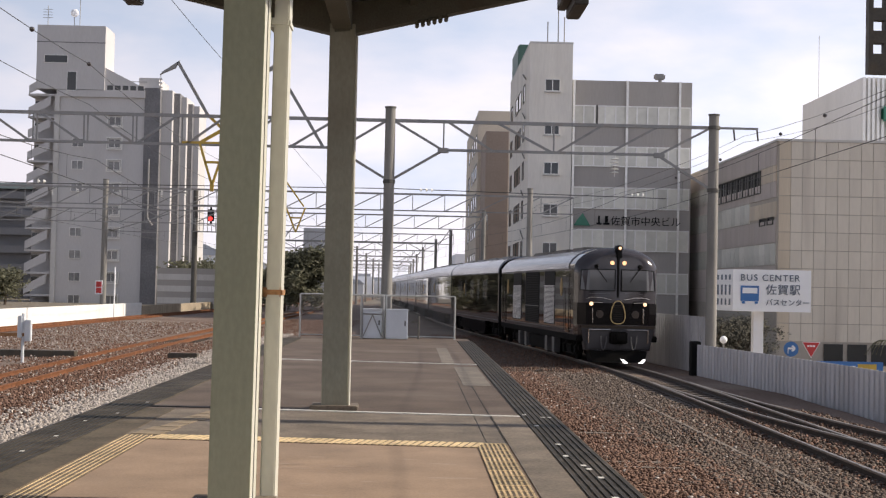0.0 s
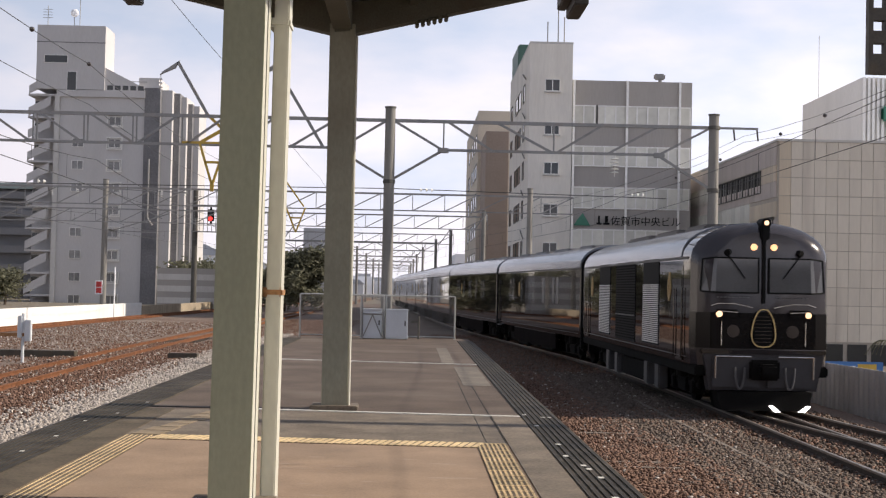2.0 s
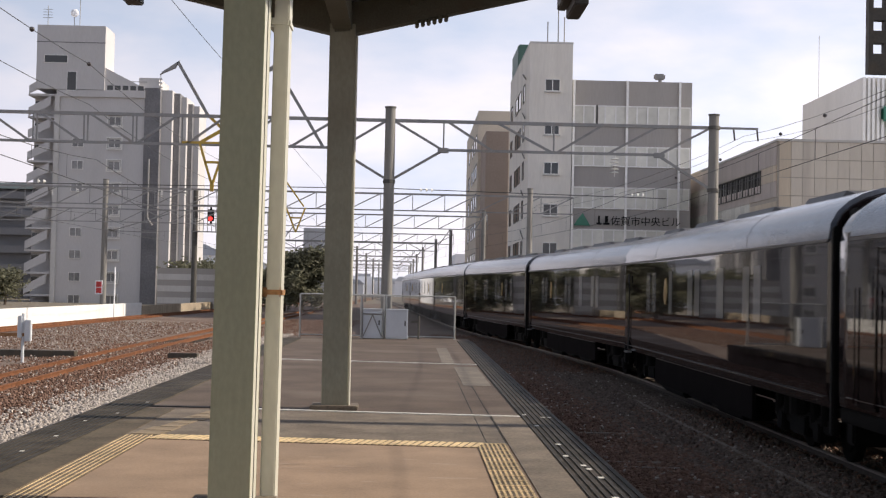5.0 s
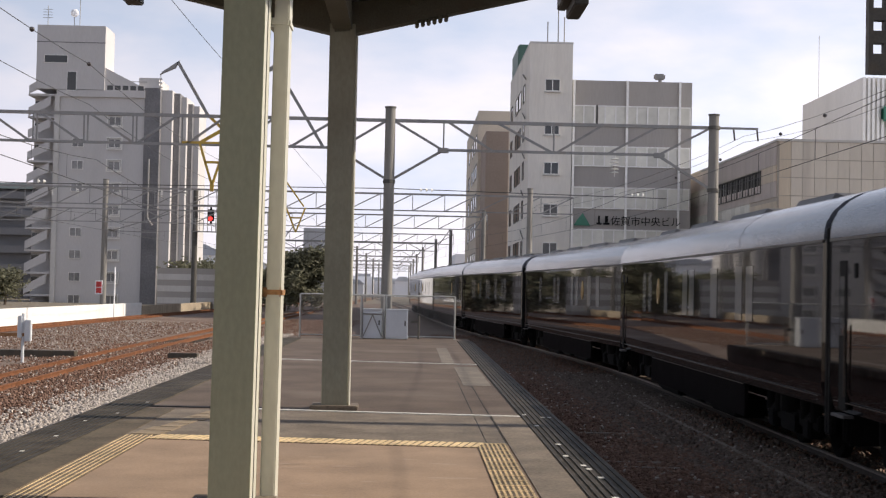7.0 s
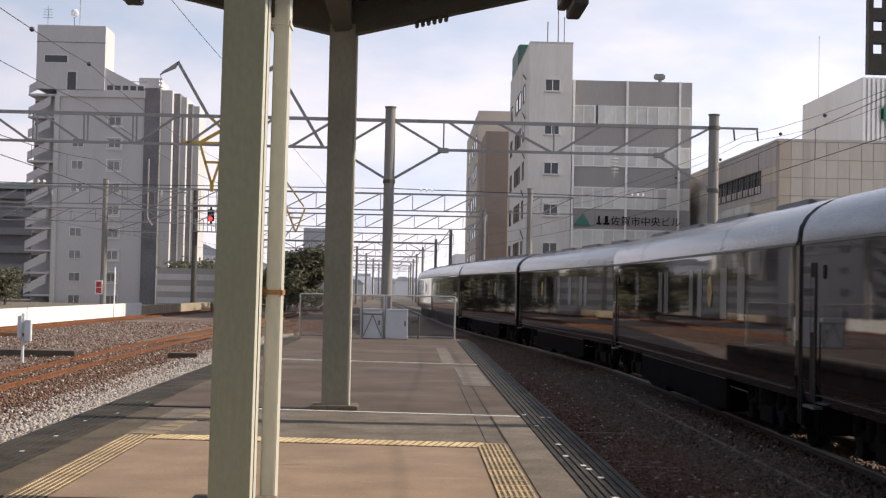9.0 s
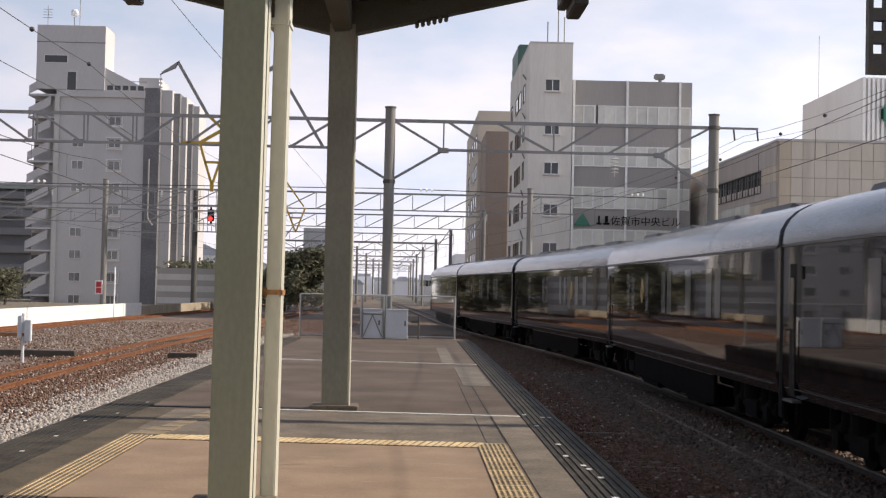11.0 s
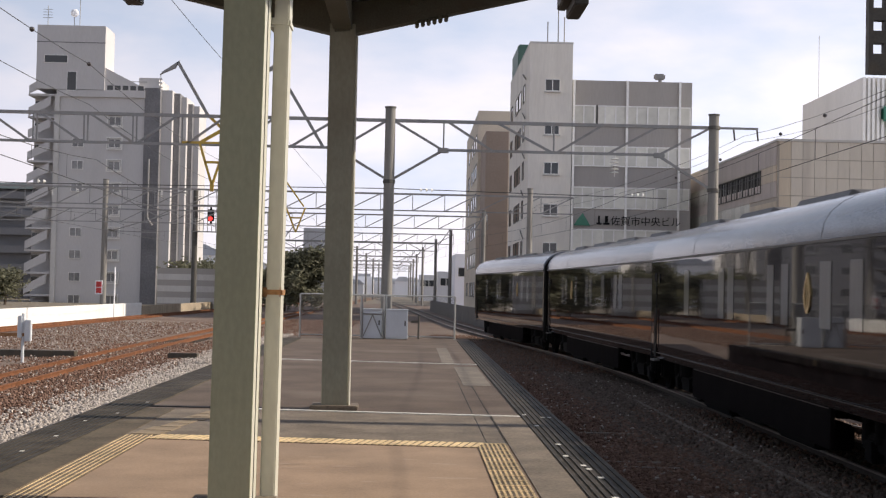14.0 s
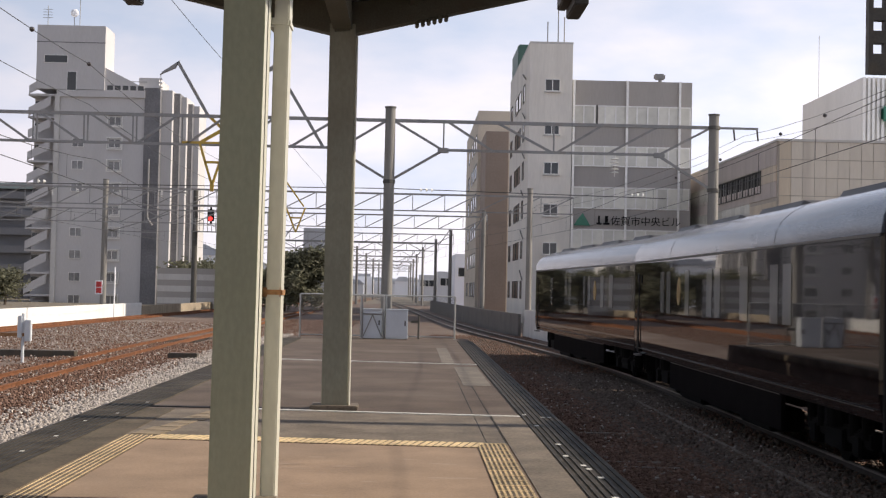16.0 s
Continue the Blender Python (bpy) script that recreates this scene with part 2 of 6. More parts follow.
# pale wall colour stands in for the haze over distant buildings
M_HAZEWALL = mat("hazed_far_wall", (0.82, 0.83, 0.87), 0.9, vary=0.1, scale=0.2, bump=0, rand=0.4)
M_SIGNW = mat("white_sign", (0.9, 0.905, 0.92), 0.4, vary=0.04, bump=0)
M_SIGNTXT = mat("grey_blue_lettering", (0.10, 0.13, 0.18), 0.5, vary=0.05, bump=0)
M_BLUE = mat("blue_sign", (0.04, 0.16, 0.42), 0.4, vary=0.05, bump=0)
M_RED = mat("red_sign", (0.55, 0.04, 0.04), 0.4, vary=0.05, bump=0)
M_TANKGREEN = mat("dark_green_tank", (0.055, 0.13, 0.105), 0.5, vary=0.2, scale=1, bump=0.05)
M_GREEN = mat("green_mark", (0.05, 0.22, 0.15), 0.5, vary=0.1, bump=0)
M_PALEGREEN = mat("faded_green_metal", (0.33, 0.40, 0.385), 0.6, vary=0.15, bump=0.05)
# leaf colour raised above natural foliage to carry the haze
M_HAZYLEAF = mat("leaves", (0.215, 0.215, 0.14), 0.6, vary=0.4, scale=1, bump=0, island=0.5)
leaf_nodes = M_HAZYLEAF.node_tree                      # thin leaves let light through
leaf_skin = leaf_nodes.nodes["Principled BSDF"]
through_light, leaf_mix = leaf_nodes.nodes.new("ShaderNodeBsdfTranslucent"), leaf_nodes.nodes.new("ShaderNodeMixShader")
leaf_nodes.links.new(leaf_skin.inputs["Base Color"].links[0].from_socket, through_light.inputs[0])
leaf_mix.inputs[0].default_value = 0.55
leaf_nodes.links.new(leaf_skin.outputs[0], leaf_mix.inputs[1])
leaf_nodes.links.new(through_light.outputs[0], leaf_mix.inputs[2])
leaf_nodes.links.new(leaf_mix.outputs[0], leaf_nodes.nodes["Material Output"].inputs[0])
M_BARK = mat("bark", (0.12, 0.09, 0.07), 0.9, vary=0.3, scale=4, bump=0.5)
M_LAMPRED = mat("red_signal_light", (0.5, 0.02, 0.02), 0.3, emit=(1.0, 0.05, 0.04), power=1.4, bump=0)
# train
M_BODY = mat("maroon_lacquer", (0.013, 0.008, 0.0085), 0.03, vary=0.2, scale=0.35, fine=1.5, bump=0.08, spec=0.7, depth=0.02)
M_SKIRT = mat("dark_skirt_paint", (0.011, 0.009, 0.009), 0.9, vary=0.3, scale=1.5, bump=0.05, spec=0.02)
# blue tint of the base stands in for sky mirrored in the roof
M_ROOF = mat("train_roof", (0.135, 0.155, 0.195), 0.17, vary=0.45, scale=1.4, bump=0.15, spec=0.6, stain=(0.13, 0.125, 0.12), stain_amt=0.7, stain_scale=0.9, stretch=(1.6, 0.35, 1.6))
M_ROOFTOP = mat("train_roof_top", (0.075, 0.07, 0.068), 0.5, vary=0.3, scale=1.2, bump=0.1, stain=(0.12, 0.11, 0.10), stain_amt=0.5, stain_scale=1.0)
M_UNDER = mat("underframe", (0.009, 0.0085, 0.008), 0.85, vary=0.3, scale=3, bump=0.2, spec=0.08)
M_GOLD = mat("gold_trim", (0.62, 0.46, 0.22), 0.36, metal=0.9, vary=0.15, bump=0)
M_BLACK = mat("matt_black", (0.007, 0.007, 0.007), 0.7, vary=0.2, bump=0, spec=0.15)
M_TRAINGLASS = mat("train_glass", (0.010, 0.010, 0.011), 0.03, vary=0.1, bump=0, spec=0.5)
M_SCREEN = mat("windscreen_glass", (0.085, 0.087, 0.09), 0.05, vary=0.2, scale=1, bump=0, spec=0.7)
M_CURTAIN = mat("curtained_train_window", (0.23, 0.22, 0.21), 0.03, vary=0.12, scale=3, fine=20, bump=0, spec=0.5, stretch=(1, 6, 0.3))
M_TANK = mat("grey_tank_paint", (0.10, 0.098, 0.10), 0.5, vary=0.25, scale=2, bump=0.08)
M_BRONZE = mat("dull_bronze", (0.06, 0.045, 0.035), 0.4, metal=0.4, vary=0.2, bump=0)
M_LOUVRE = mat("louvre_metal", (0.78, 0.77, 0.75), 0.4, metal=0.0, vary=0.15, bump=0)
M_FACE = mat("cab_front_paint", (0.032, 0.027, 0.031), 0.14, vary=0.15, scale=2, bump=0.02, spec=0.6)
M_PLOUGH = mat("grey_front_panel", (0.034, 0.031, 0.034), 0.45, vary=0.2, scale=3, bump=0.05)
M_HEADLAMP = mat("lit_lamp", (0.9, 0.85, 0.75), 0.2, emit=(1.0, 0.60, 0.32), power=1.3, bump=0)
M_UPLAMP = mat("warm_upper_lamp", (0.8, 0.6, 0.4), 0.2, emit=(1.0, 0.52, 0.24), power=1.2, bump=0)
M_LOWWEDGE = mat("glowing_white_wedge", (0.9, 0.9, 0.9), 0.2, emit=(1.0, 1.0, 1.0), power=2.5, bump=0)
M_PIANO = mat("black_gloss_panel", (0.006, 0.005, 0.0055), 0.12, vary=0.2, scale=1, bump=0.01, spec=0.18)
M_CHROME = mat("chrome_trim", (0.6, 0.58, 0.55), 0.2, metal=1.0, vary=0.05, bump=0)


# ---- mesh helpers ----
def box(bm, x0, x1, y0, y1, z0, z1, bev=0.0):
    v = [bm.verts.new(p) for p in ((x0, y0, z0), (x1, y0, z0), (x1, y1, z0), (x0, y1, z0), (x0, y0, z1), (x1, y0, z1), (x1, y1, z1), (x0, y1, z1))]
    f = [bm.faces.new([v[i] for i in q]) for q in ((3, 2, 1, 0), (4, 5, 6, 7), (0, 1, 5, 4), (1, 2, 6, 5), (2, 3, 7, 6), (3, 0, 4, 7))]
    if bev:
        bmesh.ops.bevel(bm, geom=list({e for q in f for e in q.edges}), offset=bev, segments=2, affect="EDGES", clamp_overlap=True)
    return bm


def tube(bm, a, b, r, seg=8, r2=None, caps=True):
    a, b = Vector(a), Vector(b)
    d = (b - a).normalized()
    u = d.orthogonal().normalized()
    w = d.cross(u)
    r2 = r if r2 is None else r2
    rings = []
    for p, q in ((a, r), (b, r2)):
        rings.append([bm.verts.new(p + (u * math.cos(k * 2 * math.pi / seg) + w * math.sin(k * 2 * math.pi / seg)) * q) for k in range(seg)])
    for k in range(seg):
        bm.faces.new((rings[0][k], rings[0][(k + 1) % seg], rings[1][(k + 1) % seg], rings[1][k]))
    if caps:
        bm.faces.new(rings[0][::-1])
        bm.faces.new(rings[1])
    return bm


def bar(bm, a, b, w, h=None):
    """A straight bar of section w x h from a to b."""
    a, b = Vector(a), Vector(b)
    h = h or w
    d = (b - a).normalized()
    up = Vector((0, 0, 1)) if abs(d.z) < 0.95 else Vector((0, 1, 0))
    s = d.cross(up).normalized()
    t = s.cross(d).normalized()
    r = [[bm.verts.new(p + s * (i * w / 2) + t * (j * h / 2)) for i, j in ((-1, -1), (1, -1), (1, 1), (-1, 1))] for p in (a, b)]
    for k in range(4):
        bm.faces.new((r[0][k], r[0][(k + 1) % 4], r[1][(k + 1) % 4], r[1][k]))
    bm.faces.new(r[0][::-1])
    bm.faces.new(r[1])
    return bm


def loft(bm, sections, closed=True, caps=True):
    rings = [[bm.verts.new(p) for p in s] for s in sections]
    n = len(rings[0])
    for a, b in zip(rings, rings[1:]):
        for k in range(n if closed else n - 1):
            bm.faces.new((a[k], a[(k + 1) % n], b[(k + 1) % n], b[k]))
    if caps and closed:
        bm.faces.new(rings[0][::-1])
        bm.faces.new(rings[-1])
    return bm


def mesh_of(name, bm, material, smooth=False):
    bmesh.ops.recalc_face_normals(bm, faces=bm.faces)
    me = bpy.data.meshes.new(name)
    bm.to_mesh(me)
    bm.free()
    me.materials.append(material)
    if smooth:
        for p in me.polygons:
            p.use_smooth = True
        me.set_sharp_from_angle(angle=radians(35))
    return me


def part(name, bm, material, parent, label="", smooth=False):
    ob = new(name, mesh_of(name, bm, material, smooth))
    ob.parent = parent
    if label:
        tagged(ob, label)
    return ob


def piece(name, me, parent, m):
    ob = new(name, me)
    ob.parent = parent
    ob.matrix_local = m
    return ob


def thing(name, label, category, at=(0, 0, 0), rz=0, group="", kind=""):
    ob = new(name)
    ob.matrix_basis = pose(*at, 0, 0, rz)
    return tagged(ob, label, category, group, kind)


def solid(name, bm, material, label, category, kind="", group="", smooth=False):
    return tagged(new(name, mesh_of(name, bm, material, smooth)), label, category, group, kind)


def B():
    return bmesh.new()


# ---- the line of the train's track: y and x of the centre line ----
KY = (-60, -30, -5, 15, 30, 45, 60, 75, 90, 110, 135, 165, 200, 245)
KX = (7.17, 7.19, 7.20, 7.22, 7.25, 7.08, 6.0, 4.62, 3.44, 2.34, 1.28, -0.07, -1.79, -4.04)
RAIL_Z = -0.92


def spline(kx, ky):
    kx, ky = np.array(kx, float), np.array(ky, float)
    n, h = len(kx), np.diff(kx)
    A, b = np.eye(n), np.zeros(n)
    for i in range(1, n - 1):
        A[i, i - 1], A[i, i], A[i, i + 1] = h[i - 1], 2 * (h[i - 1] + h[i]), h[i]
        b[i] = 6 * ((ky[i + 1] - ky[i]) / h[i] - (ky[i] - ky[i - 1]) / h[i - 1])
    m = np.linalg.solve(A, b)

    def at(v):
        i = np.clip(np.searchsorted(kx, v) - 1, 0, n - 2)
        d, hh = v - kx[i], h[i]
        d1 = np.clip(d, 0, hh)
        s = (ky[i + 1] - ky[i]) / hh - hh * (2 * m[i] + m[i + 1]) / 6
        val = ky[i] + d1 * s + d1 * d1 * m[i] / 2 + d1 ** 3 * (m[i + 1] - m[i]) / (6 * hh)
        slope = s + d1 * m[i] + d1 * d1 * (m[i + 1] - m[i]) / (2 * hh)
        return val + (d - d1) * slope
    return at


line_x = spline(KY, KX)
PATH_Y = np.linspace(-220, 420, 3201)
PATH_X = line_x(PATH_Y)
PATH_S = np.concatenate([[0], np.cumsum(np.hypot(np.diff(PATH_X), np.diff(PATH_Y)))])
PATH_S -= np.interp(45, PATH_Y, PATH_S)


def on_line(s):
    """The place on the centre line s metres beyond the gantry at y = 45."""
    return Vector((float(np.interp(s, PATH_S, PATH_X)), float(np.interp(s, PATH_S, PATH_Y)), RAIL_Z))


def beside(y, d):
    """The point d metres to the right of the centre line at y."""
    e = 0.25
    x0, x1 = float(line_x(y - e)), float(line_x(y + e))
    t = Vector((x1 - x0, 2 * e, 0)).normalized()
    return Vector((float(line_x(y)) + t.y * d, y - t.x * d, 0))


# ---- ground and platform ----
def make_ground():
    bm = B()
    n = 24
    xs = [-1500, -400, -120, -60, -30, -16, -8, 0, 9, 13.5, 16, 30, 60, 120, 400, 1500]
    ys = [-300, -80, -20, 0, 20, 40, 60, 90, 130, 200, 320, 600, 1200, 3500]
    g = [[bm.verts.new((x, y, -1.14 if x < 13 or y < 20 else -2.7)) for x in xs] for y in ys]
    for j in range(len(ys) - 1):
        for i in range(len(xs) - 1):
            bm.faces.new((g[j][i], g[j][i + 1], g[j + 1][i + 1], g[j + 1][i]))
    solid("ground", bm, M_GROUND, "brown soil and gravel ground of the station yard", "ground", "structure")
    bm = B()
    nx, ny = 60, 150
    rows = []
    for j in range(ny + 1):
        y = -20 + 240 * (j / ny) ** 1.6
        row = []
        for i in range(nx + 1):
            x = -21.5 + 31.5 * i / nx
            z = -1.09 + 0.05 * noise.noise((x * 0.5, y * 0.25, 0.0)) + 0.03 * noise.noise((x * 2.0, y * 1.5, 3.0))
            row.append(bm.verts.new((x, y, z)))
        rows.append(row)
    for a, b in zip(rows, rows[1:]):
        for i in range(nx):
            bm.faces.new((a[i], a[i + 1], b[i + 1], b[i]))
    solid("ballast_bed", bm, M_BALLAST, "brown weathered ballast bed between the tracks", "ballast", "structure", smooth=True)


P_L, P_R, P_END = -3.86, 1.81, 44.3


def make_platform():
    pf = thing("platform", "worn concrete station platform with dark ribbed edges", "platform", kind="structure")
    bm = B()
    box(bm, P_L + 0.06, P_R - 0.06, -30, 14.30, -1.3, -0.012)
    part("near_slab", bm, M_PLAT, pf, "sandy brown concrete slab")
    bm = B()
    box(bm, P_L + 0.06, P_R - 0.06, 14.304, 17.70, -1.3, -0.012)
    part("middle_slab", bm, M_EDGE, pf, "grey brown concrete strip")
    bm = B()
    box(bm, P_L + 0.06, P_R - 0.06, 17.704, P_END, -1.3, -0.012)
    part("far_slab", bm, M_PLAT2, pf, "grey brown patched asphalt slab")
    for x0, x1, ribs in ((1.36, P_R, 7), (P_L, -3.27, 8)):
        bm = B()
        box(bm, x0, x1, -30, P_END - 2.0, -0.16, -0.006)
        part("edge_coping", bm, M_EDGEDK, pf, "dark coping stone strip")
        w = (x1 - x0) / ribs
        me = None
        for k in range(ribs):
            bm = B()
            box(bm, x0 + w * k + 0.008, x0 + w * (k + 1) - 0.02, -30, P_END - 2.05, -0.006, 0.004)
            part("rib", bm, M_RUBBER, pf)
    for x0, x1 in ((1.0, 1.355), (-3.265, -2.92)):
        bm = B()
        box(bm, x0, x1, -30, 17.66, -0.012, -0.004)
        part("margin_band", bm, M_EDGE if x0 > 0 else M_EDGEDK, pf)
    bm = B()
    bar(bm, (-1.9, 17.83, -0.008), (1.355, 17.46, -0.008), 0.11, 0.014)
    part("joint_line", bm, M_WHITEPAINT, pf, "worn white joint line")
    bm = B()
    bar(bm, (-3.26, 18.02, -0.009), (-1.9, 17.86, -0.009), 0.09, 0.012)
    part("dark_joint", bm, M_RUBBER, pf, "dark open joint")
    bm = B()
    bar(bm, (-2.9, 30.05, -0.008), (1.355, 29.3, -0.008), 0.10, 0.014)
    part("joint_line", bm, M_WHITEPAINT, pf, "worn white joint line")
    return pf


def tactile(pf):
    """Yellow blocks: bars along the edges, slanted bars across."""
    def block(kind):
        bm = B()
        box(bm, -0.148, 0.148, -0.148, 0.148, -0.02, 0.0)
        n = len(bm.faces)
        if kind == "bars":
            for k in range(6):
                x = -0.125 + 0.05 * k
                box(bm, x - 0.007, x + 0.007, -0.148, 0.148, 0.0, 0.0025)
        elif kind == "dots":
            for k in range(7):
                x = -0.132 + 0.044 * k
                for j in range(3):
                    y = -0.1 + 0.1 * j
                    box(bm, x - 0.010, x + 0.010, y - 0.036, y + 0.036, 0.0, 0.005)
            box(bm, -0.148, 0.148, 0.138, 0.148, 0.0, 0.004)
        else:
            for k in range(4):
                x = -0.11 + 0.074 * k
                bar(bm, (x - 0.03, -0.146, 0.0), (x + 0.03, 0.146, 0.0), 0.052, 0.008)
        bm.faces.ensure_lookup_table()
        for k, f in enumerate(bm.faces):
            f.material_index = 0 if k < n else 1
        me = mesh_of("tactile_block", bm, M_TACBASE)
        me.materials.append(M_YELLOW)
        return me
    bars, dots, slant = block("bars"), block("dots"), block("slant")
    y = 14.42
    while y > 4:
        piece("tactile_block", bars, pf, pose(-2.755, y, -0.006))
        y -= 0.302
    y = 14.18
    while y > 4:
        piece("tactile_block", dots, pf, pose(0.825, y, -0.006))
        y -= 0.302
    for k in range(11):
        x = -2.45 + 0.302 * k
        piece("tactile_block", slant, pf, pose(x, 14.42 - 0.08 * (x + 2.45), -0.005, 0, 0, -4.0) @ Matrix.Diagonal((1, 1.4, 1, 1)))


# ---- train ----
def section(y, half, z_floor, z_side, z_top, tuck=0.06, n=14, px=0.86, pz=0.84):
    """A body section: straight sides with a tuck, arched roof."""
    pts = [(-half + tuck, z_floor), (-half, z_floor + 0.3), (-half, z_floor + 0.36), (-half, z_side - 0.06), (-half, z_side)]
    for k in range(1, n):
        a = math.pi * k / n
        c, s = math.cos(a), math.sin(a)
        pts.append((-half * (abs(c) ** px) * (1 if c > 0 else -1), z_side + (z_top - z_side) * s ** pz))
    pts += [(half, z_side), (half, z_side - 0.06), (half, z_floor + 0.36), (half, z_floor + 0.3), (half - tuck, z_floor)]
    return [(x, y, z) for x, z in pts]


def roof_only(y, half, z_side, z_top, lift, n=14, px=0.86, pz=0.84):
    pts = []
    for k in range(0, n + 1):
        a = math.pi * k / n
        c, s = math.cos(a), math.sin(a)
        pts.append(((half + lift) * -(abs(c) ** px) * (1 if c > 0 else -1), y, z_side + (z_top + lift - z_side) * s ** pz))
    pts += [(half - 0.1, y, z_side - 0.01), (-half + 0.1, y, z_side - 0.01)]
    return pts


def wheel_mesh():
    bm = B()
    tube(bm, (-0.07, 0, 0), (0.07, 0, 0), 0.43, 20)
    tube(bm, (-0.09, 0, 0), (-0.07, 0, 0), 0.30, 16)
    tube(bm, (-0.10, 0, 0), (-0.07, 0, 0), 0.12, 10)
    return bm


def bogie(car, y0):
    bg = new("bogie")
    bg.parent = car
    bg.location = (0, y0, 0)
    for sx in (-1, 1):
        bm = B()
        box(bm, sx * 0.98 - 0.09, sx * 0.98 + 0.09, -1.55, 1.55, 0.42, 0.66, 0.03)
        box(bm, sx * 1.0 - 0.13, sx * 1.0 + 0.13, -0.45, 0.45, 0.30, 0.62, 0.03)
        for yy in (-1.05, 1.05):
            box(bm, sx * 1.0 - 0.14, sx * 1.0 + 0.14, yy - 0.17, yy + 0.17, 0.28, 0.6, 0.03)
            tube(bm, (sx * 1.05, yy - 0.28, 0.55), (sx * 1.05, yy - 0.28, 0.9), 0.09, 10)
            tube(bm, (sx * 1.05, yy + 0.28, 0.55), (sx * 1.05, yy + 0.28, 0.9), 0.09, 10)
        tube(bm, (sx * 1.03, 0, 0.62), (sx * 1.03, 0, 1.0), 0.22, 12)
        part("side_frame", bm, M_UNDER, bg)
    for sy in (-1.05, 1.05):
        for sx in (-0.56, 0.56):
            bm = wheel_mesh()
            bmesh.ops.translate(bm, verts=bm.verts, vec=(sx, sy, 0.43))
            part("wheel", bm, M_UNDER, bg)
    return bg


def coach(badge=4.5, windows=(), tail=False, half=9.72):
    """A coach along y, origin on the rails at its middle; y forward is negative (it runs towards the camera)."""
    L = half
    car = thing("passenger_coach", "glossy dark maroon sleeping coach with gold lining", "railway coach", group="coaches of the train")
    bm = B()
    ends = [(-L, 0.06), (-L + 0.08, 0.0), (L - 0.08, 0.0), (L, 0.06)]
    loft(bm, [section(y, 1.43 - e, 0.92, 3.26, 4.05 - e) for y, e in ends])
    part("body", bm, M_BODY, car, smooth=True)
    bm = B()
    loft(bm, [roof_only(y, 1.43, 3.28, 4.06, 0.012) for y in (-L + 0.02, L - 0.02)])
    part("roof", bm, M_ROOF, car, "arched metal roof, sky sheen in its bluish grey colour", smooth=True)
    for sx in (-1, 1):
        bm = B()
        x0, x1 = sorted((sx * 1.30, sx * 1.366))
        box(bm, x0, x1, -4.9, 4.9, 0.34, 0.93)
        part("skirt", bm, M_SKIRT, car)
        bm = B()
        x0, x1 = sorted((sx * 1.3665, sx * 1.372))
        box(bm, x0, x1, -4.8, 4.8, 0.90, 0.915)
        part("skirt_line", bm, M_BRONZE, car)
        bm = B()
        x0, x1 = sorted((sx * 1.415, sx * 1.452))
        box(bm, x0, x1, -L + 0.05, L - 0.05, 3.235, 3.275)
        part("rain_gutter", bm, M_ROOFTOP, car, "grey rain gutter")
        bm = B()
        bar(bm, (sx * 0.93, -L + 0.3, 3.86), (sx * 0.93, L - 0.3, 3.86), 0.05, 0.05)
        part("roof_rib", bm, M_ROOFTOP, car)
        for yy in np.arange(-L + 1.2, L - 1.0, 2.35):
            bm = B()
            bar(bm, (sx * 1.18, yy, 3.68), (sx * 1.18, yy + 0.5, 3.68), 0.06, 0.04)
            part("roof_step", bm, M_ROOFTOP, car)
    # low roof casings with sloping ends
    for yy, ln in ((-6.6, 2.6), (-1.9, 3.4), (2.6, 3.0), (6.9, 2.6)):
        bm = B()
        loft(bm, [[(-w, y, z), (w, y, z), (w - 0.1, y, z + h), (-w + 0.1, y, z + h)] for y, w, z, h in
                  ((yy - ln / 2, 0.62, 3.96, 0.07), (yy - ln / 2 + 0.25, 0.72, 3.96, 0.145), (yy + ln / 2 - 0.25, 0.72, 3.96, 0.145), (yy + ln / 2, 0.62, 3.96, 0.07))])
        unit = part("roof_unit", bm, M_ROOFTOP, car, "dark grey rooftop air conditioner casing")
        for e in (-0.22, 0.22):
            bm = B()
            tube(bm, (0, yy + e * ln, 4.10), (0, yy + e * ln, 4.122), 0.3, 16)
            part("fan_cover", bm, M_BLACK, unit)
    bm = B()
    loft(bm, [roof_only(y, 1.43, 3.28, 4.06, 0.015) for y in (-0.008, 0.008)])
    seam = mesh_of("roof_seam", bm, M_ROOFTOP, True)
    for yy in (-4.6, 4.7):
        piece("roof_seam", seam, car, pose(0, yy, 0))
    for sx in (-1, 1):
        for yy, wd in windows:
            bm = B()
            x0, x1 = sorted((sx * 1.41, sx * 1.434))
            box(bm, x0, x1, yy - wd / 2 - 0.015, yy + wd / 2 + 0.015, 2.005, 2.985, 0.006)
            w = part("window", bm, M_TRAINGLASS, car, "tall narrow window with drawn curtain")
            bm = B()
            x0, x1 = sorted((sx * 1.42, sx * 1.438))
            box(bm, x0, x1, yy - wd / 2, yy + wd / 2, 2.02, 2.97)
            part("pane", bm, M_CURTAIN, w)
        bm = B()
        x = sx * 1.436
        box(bm, min(x, x - sx * 0.02), max(x, x - sx * 0.02), -L + 0.25, L - 0.25, 1.054, 1.064)
        part("gold_line", bm, M_BRONZE, car)
        # recessed end door behind the rear bogie
        yy = L - 0.62
        bm = B()
        x0, x1 = sorted((sx * 1.39, sx * 1.437))
        box(bm, x0, x1, yy - 0.2, yy + 0.16, 0.95, 2.98, 0.02)
        dr = part("door", bm, M_BLACK, car, "dark recessed entrance door")
        bm = B()
        x0, x1 = sorted((sx * 1.43, sx * 1.442))
